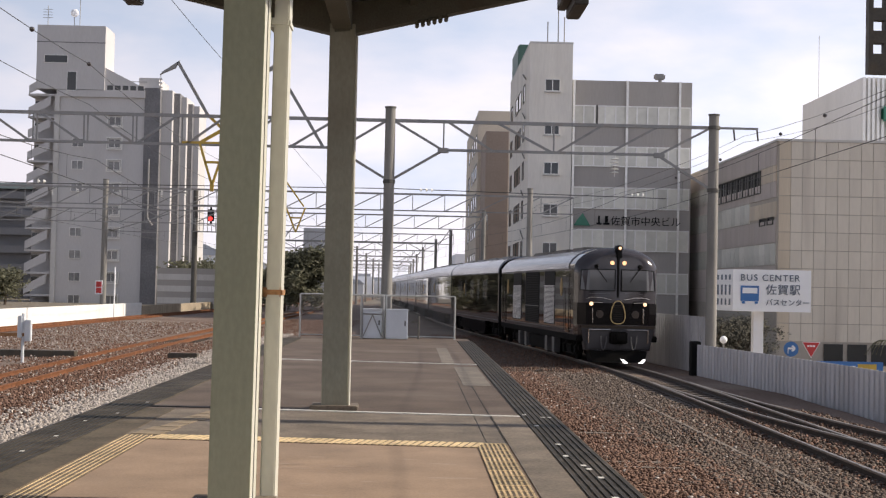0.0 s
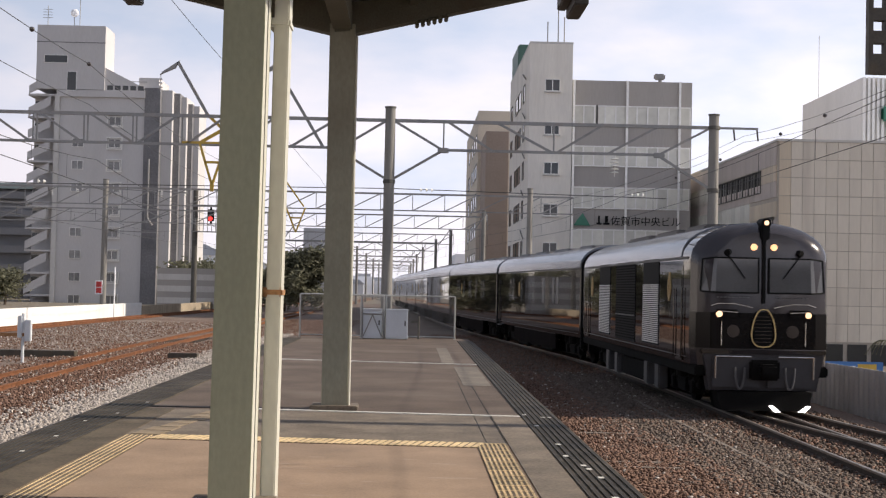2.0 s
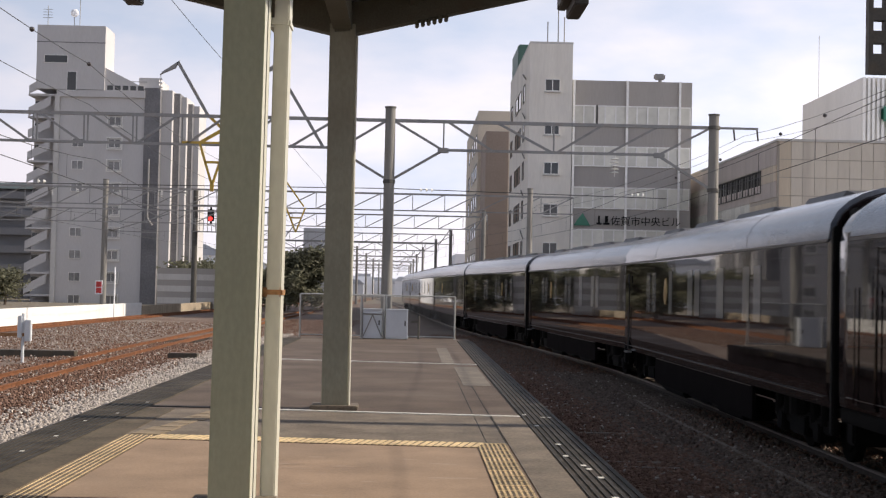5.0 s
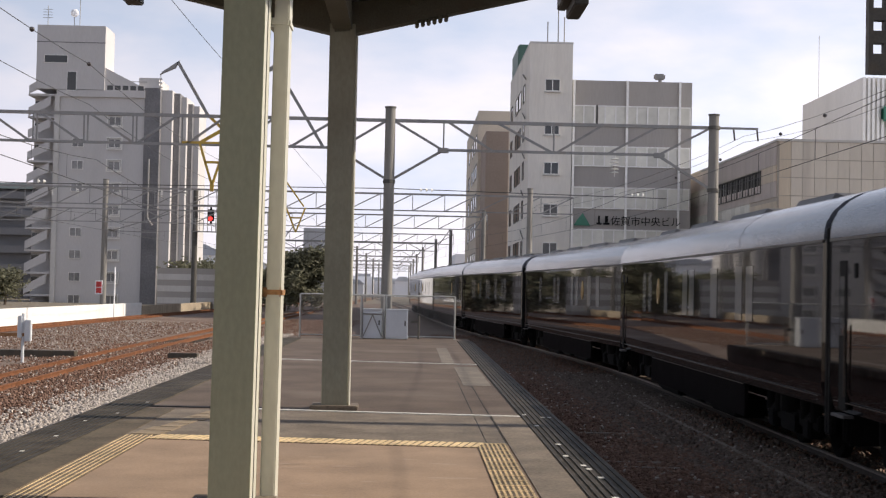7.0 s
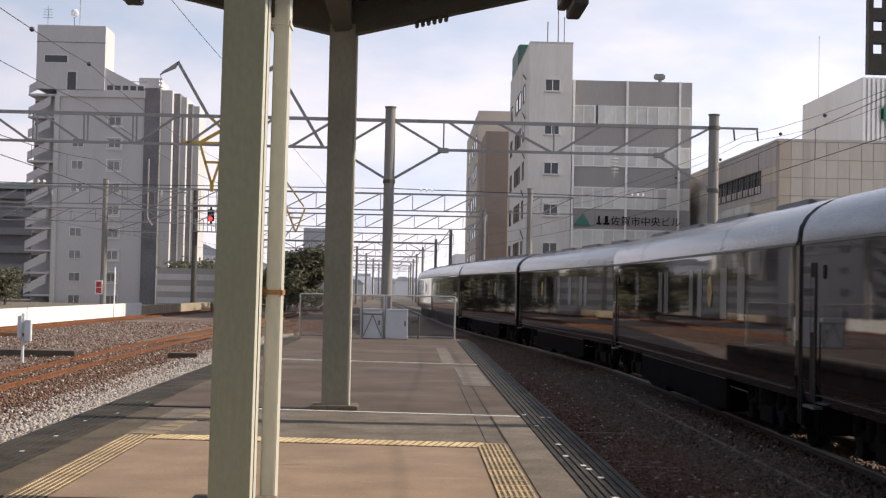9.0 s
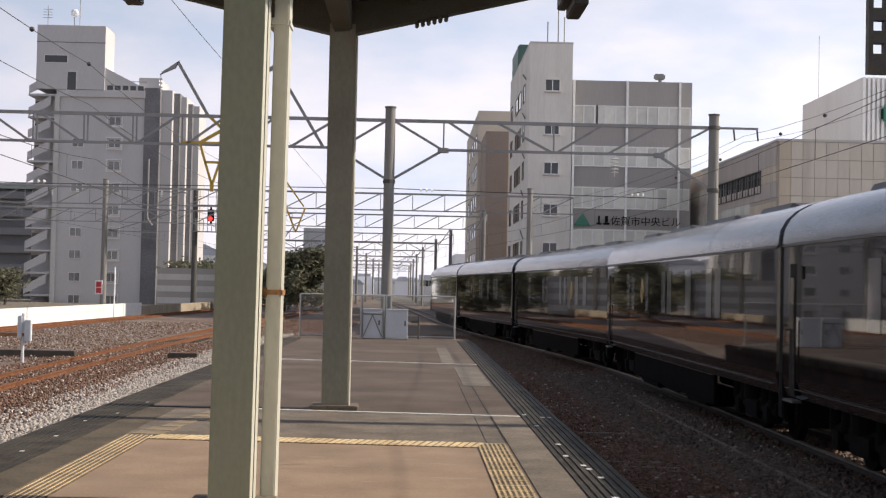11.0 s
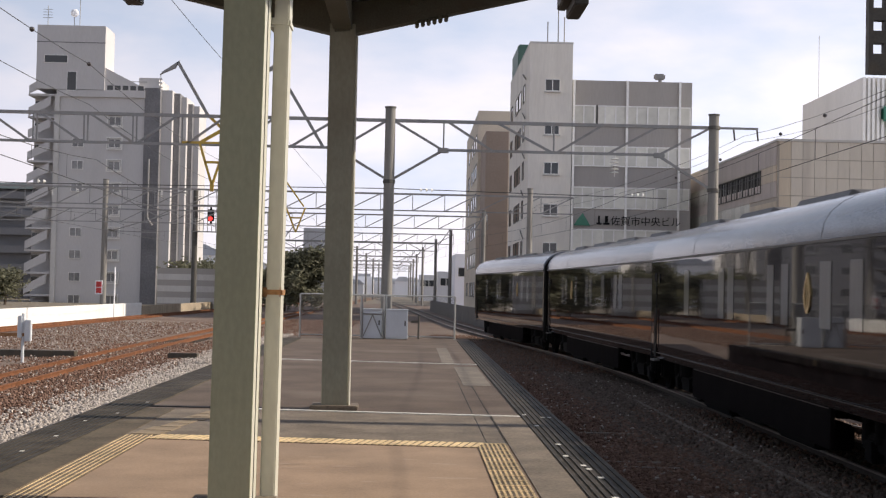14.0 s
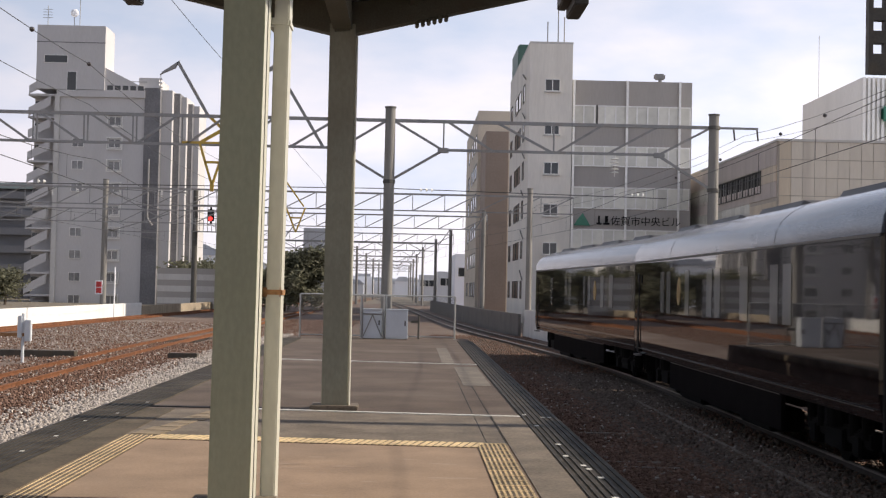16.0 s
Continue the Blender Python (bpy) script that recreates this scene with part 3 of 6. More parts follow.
        box(bm, x0, x1, yy - 0.10, yy + 0.10, 1.95, 2.75)
        part("door_window", bm, M_TRAINGLASS, dr)
        bm = B()
        tube(bm, (sx * 1.47, yy - 0.22, 1.15), (sx * 1.47, yy - 0.22, 2.1), 0.014, 8)
        part("handrail", bm, M_BRONZE, dr)
        bm = B()
        x0, x1 = sorted((sx * 1.36, sx * 1.5))
        box(bm, x0, x1, yy - 0.3, yy + 0.25, 0.86, 0.90)
        part("step", bm, M_TANK, dr)
        bm = B()
        x0, x1 = sorted((sx * 1.41, sx * 1.445))
        box(bm, x0, x1, yy - 0.62, yy - 0.50, 2.72, 2.92, 0.01)
        part("indicator", bm, M_BLACK, car, "small dark side indicator")
        emblem(car, sx, badge, 2.51, 0.28)
    for sy in (-1, 1):
        y0, y1 = sorted((sy * L, sy * (L + 0.13)))
        if not (tail and sy > 0):
            bm = B()
            box(bm, -1.15, 1.15, y0, y1, 0.40, 3.7, 0.05)
            part("gangway_bellows", bm, M_BLACK, car)
            for sx in (-1, 1):
                bm = B()
                box(bm, sx * 1.36 - 0.05, sx * 1.36 + 0.05, y0, y1 - 0.01, 0.55, 3.45, 0.02)
                part("end_fairing", bm, M_BLACK, car)
    for sx in (-1, 1):
        for yy, ln, zt in ((-2.8, 2.2, 0.22), (0.2, 1.8, 0.26), (2.9, 2.4, 0.2)):
            bm = B()
            x0, x1 = sorted((sx * 0.7, sx * 1.29))
            box(bm, x0, x1, yy - ln / 2, yy + ln / 2, zt, 0.6, 0.04)
            part("equipment_box", bm, M_UNDER, car)
    for yy in (-6.9, 6.9):
        bogie(car, yy)
    if tail:
        bm = B()
        box(bm, -1.2, 1.2, L - 0.02, L + 0.02, 1.5, 3.1, 0.01)
        part("end_window", bm, M_TRAINGLASS, car, "large observation window glass")
        for sx in (-1, 1):
            bm = B()
            tube(bm, (sx * 1.05, L - 0.02, 1.1), (sx * 1.05, L + 0.03, 1.1), 0.09, 12)
            part("tail_lamp", bm, M_RED, car)
    return car


def emblem(car, sx, y, z, r):
    """Slim lyre-shaped gold ornament: two bowed sides, a stem and three leaves."""
    bm = B()
    x = sx * 1.438
    bow = [(0.16, -1.0), (0.52, -0.62), (0.66, -0.1), (0.50, 0.42), (0.16, 1.0)]
    loop = bow + [(-u, v) for u, v in reversed(bow)]
    rings = []
    for u, v in loop + loop[:1]:
        p, q = (y + r * u, z + r * v), (y + r * u * 0.66, z + r * v * 0.84)
        rings.append([(x - 0.012, *p), (x + 0.012, *p), (x + 0.012, *q), (x - 0.012, *q)])
    loft(bm, rings, caps=False)
    ring = part("emblem", bm, M_GOLD, car, "slim gold emblem")
    bm = B()
    bar(bm, (x, y, z - r * 1.05), (x, y, z + r * 1.1), 0.02, 0.045)
    part("stem", bm, M_GOLD, ring)


def locomotive():
    L, R = 8.75, 9.1
    car = thing("diesel_locomotive", "glossy dark maroon diesel locomotive with gold grille and lit lamps", "locomotive")
    bm = B()
    H = 1.45

    def ls(y, half, zf, zs, zt):
        return section(y, half, zf, zs, zt, 0.02, px=0.95, pz=0.92)
    secs = [ls(-L + 0.16, H - 0.34, 1.0, 3.0, 3.78), ls(-L + 0.30, H - 0.10, 1.0, 3.1, 3.92), ls(-L + 0.55, H, 1.0, 3.2, 4.0), ls(-L + 2.2, H, 1.0, 3.25, 4.02),
            ls(R - 0.5, H, 1.0, 3.25, 4.02), ls(R - 0.15, H, 1.0, 3.22, 3.98), ls(R, H - 0.1, 1.0, 3.1, 3.8)]
    loft(bm, secs[2:])
    part("body", bm, M_BODY, car, smooth=True)
    bm = B()
    loft(bm, secs[:3])
    part("cab_front", bm, M_FACE, car, "satin dark cab front", smooth=True)
    bm = B()
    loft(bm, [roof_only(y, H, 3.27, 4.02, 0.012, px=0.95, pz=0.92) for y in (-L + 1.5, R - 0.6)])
    part("roof", bm, M_ROOF, car, "arched metal roof, sky sheen in its bluish grey colour", smooth=True)
    for yy, ln in ((-4.6, 2.2), (-1.0, 3.0), (3.2, 3.6)):
        bm = B()
        box(bm, -0.62, 0.62, yy - ln / 2, yy + ln / 2, 3.9, 4.08, 0.05)
        hatch = part("roof_hatch", bm, M_ROOFTOP, car, "dark rooftop exhaust hatch")
        for k in range(int(ln / 0.34)):
            for sx in (-1, 1):
                bm = B()
                yb = yy - ln / 2 + 0.2 + 0.34 * k
                tube(bm, (sx * 0.98, yb, 3.72), (sx * 0.98, yb, 3.80), 0.035, 8)
                part("bolt", bm, M_STEEL, hatch)
    # underframe sill, tanks
    bm = B()
    box(bm, -1.40, 1.40, -L + 0.2, R - 0.05, 0.78, 1.0, 0.03)
    part("sill", bm, M_UNDER, car)
    bm = B()
    box(bm, -1.25, 1.25, -2.0, 2.0, 0.22, 0.78, 0.06)
    part("fuel_tank", bm, M_UNDER, car)
    for sx in (-1, 1):
        for yy in (-3.9, -2.4, 2.4, 4.0):
            bm = B()
            x0, x1 = sorted((sx * 1.1, sx * 1.34))
            box(bm, x0, x1, yy - 0.25, yy + 0.25, 0.2, 0.8, 0.03)
            part("side_tank", bm, M_TANK, car, "grey upright side tank")
    for yy in (-5.9, 0.0, 5.9):
        bogie(car, yy)
    bm = B()
    box(bm, -1.2, 1.2, R, R + 0.30, 0.45, 3.7, 0.03)
    part("end_connection", bm, M_BLACK, car)
    # side grilles and doors
    for sx in (-1, 1):
        for y0, y1, z0, z1, m in ((-4.7, -2.6, 2.72, 3.28, M_BLACK), (-1.4, 1.8, 1.2, 3.28, M_BLACK), (2.9, 5.0, 2.72, 3.28, M_BLACK)):
            bm = B()
            x0, x1 = sorted((sx * 1.38, sx * (H + 0.012)))
            box(bm, x0, x1, y0, y1, z0, z1)
            part("air_intake", bm, m, car, "black recessed air intake")
        for y0, y1 in ((-4.7, -2.6), (2.9, 5.0)):
            gr = new("louvre", mesh_of("louvre", box(B(), *sorted((sx * 1.36, sx * (H + 0.01))), y0, y1, 1.25, 2.72), M_BLACK))
            gr.parent = car
            for k in range(30):
                for h0, h1 in ((y0 + 0.03, (y0 + y1) / 2 - 0.03), ((y0 + y1) / 2 + 0.03, y1 - 0.03)):
                    bm = B()
                    z = 1.29 + k * 0.047
                    x0, x1 = sorted((sx * (H - 0.01), sx * (H + 0.03)))
                    box(bm, x0, x1, h0, h1, z, z + 0.027)
                    part("slat", bm, M_LOUVRE, gr)
        bm = B()
        x0, x1 = sorted((sx * (H + 0.005), sx * (H + 0.03)))
        box(bm, x0, x1, -1.36, 1.76, 1.86, 1.90)
        part("intake_rail", bm, M_TANK, car)
        for k in range(28):
            bm = B()
            z = 1.27 + k * 0.07
            x0, x1 = sorted((sx * (H + 0.005), sx * (H + 0.022)))
            box(bm, x0, x1, -1.33, 1.73, z, z + 0.03)
            part("intake_slat", bm, M_UNDER, car)
        for z, h in ((1.14, 0.012), (3.24, 0.05)):
            bm = B()
            x0, x1 = sorted((sx * 1.40, sx * (H + 0.014)))
            box(bm, x0, x1, -L + 0.8, R - 0.5, z - h / 2, z + h / 2)
            part("gold_line" if z < 2 else "gutter_line", bm, M_BRONZE if z < 2 else M_ROOFTOP, car)
        for yy in (-5.95, 6.7):
            emblem(car, sx * (H + 0.006) / 1.438, yy, 2.62, 0.30)
        for yy in (-7.1, 7.75):
            dr = new("cab_door", mesh_of("cab_door", box(B(), *sorted((sx * 1.37, sx * (H + 0.01))), yy - 0.36, yy + 0.36, 1.05, 3.1), M_BODY))
            dr.parent = car
            bm = B()
            box(bm, *sorted((sx * 1.39, sx * (H + 0.016))), yy - 0.22, yy + 0.22, 2.1, 2.85)
            part("door_window", bm, M_TRAINGLASS, dr)
            for e in (-0.42, 0.42):
                bm = B()
                tube(bm, (sx * (H + 0.04), yy + e, 1.1), (sx * (H + 0.04), yy + e, 2.6), 0.013, 8)
                part("handrail", bm, M_BODY, car)
    front(car, L, H)
    return car


def front(car, L, H):
    F = -L + 0.15
    # windscreens, split by the middle post
    for sx in (-1, 1):
        bm = B()
        # the glass wraps back round the corner of the cab
        low = [(sx * 0.11, F - 0.035, 2.52), (sx * 1.0, F - 0.03, 2.52), (sx * 1.30, F + 0.09, 2.54)]
        top = [(sx * 0.11, F - 0.02, 3.24), (sx * 0.98, F - 0.015, 3.24), (sx * 1.26, F + 0.10, 3.21)]
        loft(bm, [[p, (p[0], p[1] + 0.05, p[2]), (q[0], q[1] + 0.05, q[2]), q] for p, q in zip(low, top)])
        part("windscreen", bm, M_SCREEN, car, "dark glass windscreen")
        edge = low + top[::-1]
        for a, b in zip(edge, edge[1:] + edge[:1]):
            bm = B()
            bar(bm, a, b, 0.03)
            part("windscreen_trim", bm, M_BLACK, car)
        bm = B()
        bar(bm, (sx * 0.78, F - 0.06, 3.33), (sx * 0.40, F - 0.06, 2.82), 0.02)
        part("wiper", bm, M_BLACK, car)
        bm = B()
        tube(bm, (sx * 0.78, F - 0.04, 3.34), (sx * 0.70, F + 0.10, 3.38), 0.07, 10)
        part("horn", bm, M_BLACK, car)
        # headlamps with moustache trim
        bm = B()
        tube(bm, (sx * 0.93, F - 0.10, 2.07), (sx * 0.93, F + 0.05, 2.07), 0.062, 16)
        part("headlamp", bm, M_HEADLAMP, car, "lit headlamp")
        bm = B()
        bar(bm, (sx * 0.90, F - 0.08, 2.13), (sx * 0.55, F - 0.08, 2.11), 0.018)
        part("lamp_strip", bm, M_CHROME, car)
        bm = B()
        arc = [(1.10, 2.24), (0.95, 2.29), (0.6, 2.29), (0.35, 2.24), (0.22, 2.21)]
        for (xa, za), (xb, zb) in zip(arc, arc[1:]):
            bar(bm, (sx * xa, F - 0.035, za), (sx * xb, F - 0.045, zb), 0.015)
        part("chrome_strip", bm, M_CHROME, car)
        bm = B()
        tube(bm, (sx * 0.62, F - 0.03, 1.72), (sx * 0.62, F - 0.005, 1.72), 0.13, 20)
        part("round_badge", bm, M_BRONZE, car, "dull bronze round badge")
        for k in range(9):
            bm = B()
            box(bm, sx * 0.62 - 0.36 + 0.08 * k, sx * 0.62 - 0.31 + 0.08 * k, F - 0.012, F + 0.005, 2.41, 2.43)
            part("name_bar", bm, M_TANK, car)
        bm = B()
        x0, x1 = sorted((sx * 0.004, sx * 1.10))
        box(bm, x0, x1, F - 0.012, F + 0.05, 1.36, 2.10, 0.01)
        loft(bm, [[(sx * 1.10, F - 0.012, z), (sx * 1.375, F + 0.14, z), (sx * 1.462, F + 0.40, z), (sx * 1.42, F + 0.40, z), (sx * 1.30, F + 0.16, z), (sx * 1.08, F + 0.03, z)] for z in (1.36, 2.10)])
        part("lower_panel", bm, M_PIANO, car, "glossy black lower front panel")
        bm = B()
        x0, x1 = sorted((sx * 0.50, sx * 1.03))
        box(bm, x0, x1, F - 0.075, F + 0.02, 1.98, 2.17, 0.07)
        part("lamp_housing", bm, M_PIANO, car, "dark oval lamp housing")
        bm = B()
        tube(bm, (sx * 0.88, F - 0.06, 1.42), (sx * 0.88, F - 0.06, 1.92), 0.013, 8)
        part("handrail", bm, M_CHROME, car)
        bm = B()
        tube(bm, (sx * 0.21, F - 0.02, 3.47), (sx * 0.21, F + 0.15, 3.47), 0.07, 14)
        part("upper_lamp", bm, M_UPLAMP, car, "lit upper lamp")
        # low step rail
        bm = B()
        for a, b in (((sx * 1.02, F - 0.2, 1.2), (sx * 0.28, F - 0.2, 1.2)), ((sx * 1.02, F - 0.2, 1.2), (sx * 1.02, F - 0.18, 0.75))):
            tube(bm, a, b, 0.02, 8)
        part("coupling_rail", bm, M_CHROME, car)
        # glowing white wedges, set to the right of the middle
        bm = B()
        loft(bm, [[(0.5 + sx * dx, F - d, z) for dx, z in ((0.18, 0.08), (0.32, 0.08), (0.43, 0.21), (0.35, 0.21))] for d in (0.32, 0.24)])
        part("low_wedge", bm, M_LOWWEDGE, car, "glowing white low wedge")
        bm = B()
        x0 = sx * 0.52
        for k in range(8):
            a, b = math.pi * k / 8, math.pi * (k + 1) / 8
            tube(bm, (x0 + 0.1 * math.cos(a), F - 0.22, 0.98 - 0.45 * math.sin(a)), (x0 + 0.1 * math.cos(b), F - 0.22, 0.98 - 0.45 * math.sin(b)), 0.022, 6)
        part("air_hose", bm, M_TANK, car)
    bm = B()
    bar(bm, (0, F - 0.05, 2.3), (0, F - 0.02, 3.9), 0.06, 0.05)
    part("middle_post", bm, M_BLACK, car)
    for sx in (-1, 1):
        bm = B()
        box(bm, sx * 0.58 - 0.5, sx * 0.58 + 0.5, F - 0.13, F - 0.09, 0.56, 1.18, 0.01)
        part("apron_panel", bm, M_PLOUGH, car, "dark grey apron panel")
    bm = B()
    tube(bm, (0.04, F - 0.04, 3.98), (0.04, F + 0.45, 3.98), 0.10, 14)
    box(bm, -0.09, 0.12, F - 0.03, F + 0.2, 3.62, 3.95, 0.03)
    lamp = part("top_lamp_housing", bm, M_BLACK, car)
    bm = B()
    tube(bm, (0.04, F - 0.05, 3.98), (0.04, F - 0.03, 3.98), 0.05, 14)
    part("top_lamp", bm, M_HEADLAMP, lamp, "lit roof lamp")
    # egg-shaped gold grille
    gr = new("grille", mesh_of("grille", box(B(), -0.18, 0.18, F - 0.04, F + 0.02, 1.44, 2.12), M_BLACK))
    gr.parent = car

    def egg(a):
        u = math.sin(a)
        return (0.24 * math.copysign(abs(u) ** 0.7, u) * (1 - 0.26 * math.cos(a)), F - 0.07, 1.79 + 0.39 * math.cos(a))
    bm = B()
    for k in range(24):
        bar(bm, egg(2 * math.pi * k / 24), egg(2 * math.pi * (k + 1) / 24), 0.026)
    part("grille_ring", bm, M_GOLD, gr, "gold egg-shaped ring")
    for k in range(8):
        bm = B()
        bar(bm, (-0.17, F - 0.06, 1.50 + 0.075 * k), (0.17, F - 0.06, 1.50 + 0.075 * k), 0.02, 0.014)
        part("grille_bar", bm, M_BRONZE, gr)
    # lower front: apron, coupler
    bm = B()
    box(bm, -1.3, 1.3, F - 0.14, F + 0.6, 1.25, 1.34, 0.02)
    part("buffer_beam", bm, M_BODY, car)
    bm = B()
    loft(bm, [[(-1.25, F - 0.1, 1.25), (1.25, F - 0.1, 1.25), (1.25, F + 0.3, 1.25), (-1.25, F + 0.3, 1.25)],
              [(-1.12, F - 0.05, 0.5), (1.12, F - 0.05, 0.5), (1.12, F + 0.3, 0.5), (-1.12, F + 0.3, 0.5)]])
    part("apron", bm, M_PLOUGH, car, "grey front apron panel")
    bm = B()
    loft(bm, [[(-1.0, F - 0.2, 0.48), (1.0, F - 0.2, 0.48), (1.0, F + 0.3, 0.48), (-1.0, F + 0.3, 0.48)],
              [(-0.9, F - 0.28, 0.10), (0.9, F - 0.28, 0.10), (0.9, F + 0.3, 0.10), (-0.9, F + 0.3, 0.10)]])
    part("snow_plough", bm, M_UNDER, car)
    bm = B()
    box(bm, -0.3, 0.3, F - 0.28, F, 0.72, 1.14, 0.04)
    box(bm, -0.16, 0.2, F - 0.5, F - 0.2, 0.80, 1.06, 0.05)
    part("coupler", bm, M_UNDER, car, "black knuckle coupler")


# ---- catenary gantries ----
def pole(parent, x, y, top, r=0.18, mat_=None, z0=-1.3):
    bm = B()
    tube(bm, (x, y, z0), (x, y, top), r * 1.05, 16, r * 0.92)
    p = part("pole", bm, mat_ or M_POLE, parent, smooth=True)
    bm = B()
    tube(bm, (x, y, top), (x, y, top + 0.05), r * 1.05, 16)
    part("cap", bm, M_DKSTEEL, p)
    return p


def gantry_frame(y, x0, x1, z0, z1, poles, panel=2.3, label="", r=0.18, top_extra=0.45, w=0.09, lean=False):
    g = thing("catenary_gantry", label or "grey steel lattice gantry on concrete poles over the tracks", "gantry", group="catenary gantries")
    for x in poles:
        pole(g, x, y, z1 + top_extra, r)
    bm = B()
    bar(bm, (x0, y, z1), (x1, y, z1), w, w * 1.2)
    part("top_chord", bm, M_STEEL, g)
    bm = B()
    bar(bm, (x0, y, z0), (x1, y, z0), w * 0.8, w * 0.8)
    part("bottom_chord", bm, M_STEEL, g)
    n = max(2, round((x1 - x0) / panel))
    for k in range(n):
        a, b = x0 + (x1 - x0) * k / n, x0 + (x1 - x0) * (k + 1) / n
        bm = B()
        if k % 2 or lean:
            bar(bm, (a, y, z0), (b, y, z1), w * 0.7)
        else:
            bar(bm, (a, y, z1), (b, y, z0), w * 0.7)
        part("brace", bm, M_STEEL, g)
        bm = B()
        bar(bm, (b, y, z0), (b, y, z1), w * 0.5)
        part("post", bm, M_STEEL, g)
    return g


# ---- tracks ----
def rail_sections(pts, z, top_only=False):
    """Rail head or web-and-foot along a list of points."""
    head, body = B(), B()
    hs, bs = [], []
    for k, p in enumerate(pts):
        a, b = pts[max(0, k - 1)], pts[min(len(pts) - 1, k + 1)]
        t = (b - a).normalized()
        n = Vector((t.y, -t.x, 0))
        hs.append([p + n * d + Vector((0, 0, z + h)) for d, h in ((-0.032, -0.035), (0.032, -0.035), (0.032, -0.005), (0.022, 0.0), (-0.022, 0.0), (-0.032, -0.005))])
        bs.append([p + n * d + Vector((0, 0, z + h)) for d, h in ((-0.065, -0.15), (0.065, -0.15), (0.065, -0.135), (0.01, -0.115), (0.01, -0.0355), (-0.01, -0.0355), (-0.01, -0.115), (-0.065, -0.135))])
    loft(head, hs)
    loft(body, bs)
    return head, body


def track(label, ys, fx, head_m, body_m, sleepers=None, gauge=1.067):
    tr = thing("railway_track", label, "railway track", kind="structure")
    for d in (-gauge / 2 - 0.03, gauge / 2 + 0.03):
        pts = []
        for y in ys:
            e = 0.2
            x0, x1 = fx(y - e), fx(y + e)
            t = Vector((x1 - x0, 2 * e, 0)).normalized()
            pts.append(Vector((fx(y) + t.y * d, y - t.x * d, 0)))
        h, b = rail_sections(pts, RAIL_Z)
        rl = part("rail", b, body_m, tr)
        part("rail_head", h, head_m, rl)
    if sleepers:
        bm = B()
        box(bm, -1.0, 1.0, -0.12, 0.12, -0.14, 0.0)
        me = mesh_of("sleeper", bm, M_SLEEPER)
        s = sleepers[0]
        while s < sleepers[1]:
            x0, x1 = fx(s - 0.2), fx(s + 0.2)
            piece("sleeper", me, tr, pose(fx(s), s, RAIL_Z - 0.152, 0, 0, -math.degrees(math.atan2(x1 - x0, 0.4))))
            s += 0.62
    return tr


# ---- platform furniture ----
def h_column(label, x, y, top, w=0.33, d=0.30, base=True, paint=M_COLUMN, lip=0.085, edge=None):
    c = thing("platform_column", label, "column", at=(x, y, 0), group="canopy columns")
    for yy in (-d / 2, d / 2 - 0.022):
        bm = B()
        box(bm, -w / 2, w / 2, yy, yy + 0.022, 0.02, top, 0.003)
        part("flange", bm, paint, c)
        for xx in (-w / 2, w / 2 - 0.008):
            bm = B()
            y0 = yy + 0.0225 if yy < 0 else yy - lip - 0.0005
            box(bm, xx, xx + 0.008, y0, y0 + lip, 0.02, top)
            part("lip", bm, edge or paint, c)
    bm = B()
    box(bm, -0.012, 0.012, -d / 2 + 0.022, d / 2 - 0.022, 0.02, top)
    part("web", bm, paint, c)
    if base:
        bm = B()
        box(bm, -0.30, 0.30, -0.26, 0.26, -0.012, 0.05, 0.012)
        part("base_plate", bm, M_EDGE, c, "concrete base plinth")
    return c


def make_columns():
    # cream lips on the near column stand in for its sunlit olive edges
    h_column("olive green painted steel column, sunlit edges put in cream", -1.226, 9.9, 3.9, 0.285, 0.40, lip=0.145, edge=M_CREAM).rotation_euler.y = radians(0.45)
    h_column("weathered olive brown steel canopy column, roof shade in its paint, on a concrete base", -0.965, 18.1, 4.9, 0.325, paint=M_SHADEDCOLUMN)
    conduit(-0.785, 18.0, 4.75, 0.02)
    pipe = thing("drain_pipe", "cream painted square drain pipe with rusty clamps", "drain pipe", at=(-1.0075, 10.2, 0))
    pipe.rotation_euler.y = radians(0.4)
    bm = B()
    box(bm, -0.054, 0.054, -0.06, 0.18, 0.0, 3.95, 0.01)
    part("pipe", bm, M_CREAM, pipe)
    for z in (3.44, 1.50):
        bm = B()
        box(bm, -0.10, 0.064, -0.074, 0.19, z - 0.034, z + 0.034, 0.016)
        part("clamp", bm, M_RUST if z < 3 else M_CREAM, pipe, "rusty pipe clamp" if z < 3 else "cream pipe clamp")


def conduit(x, y, z1, r, lean=0.0):
    bm = B()
    tube(bm, (x, y, 0.0), (x + lean, y, z1), r, 10)
    solid("conduit", bm, M_CREAM, "slim cream cable conduit beside a canopy column", "conduit", group="cable conduits", smooth=True)


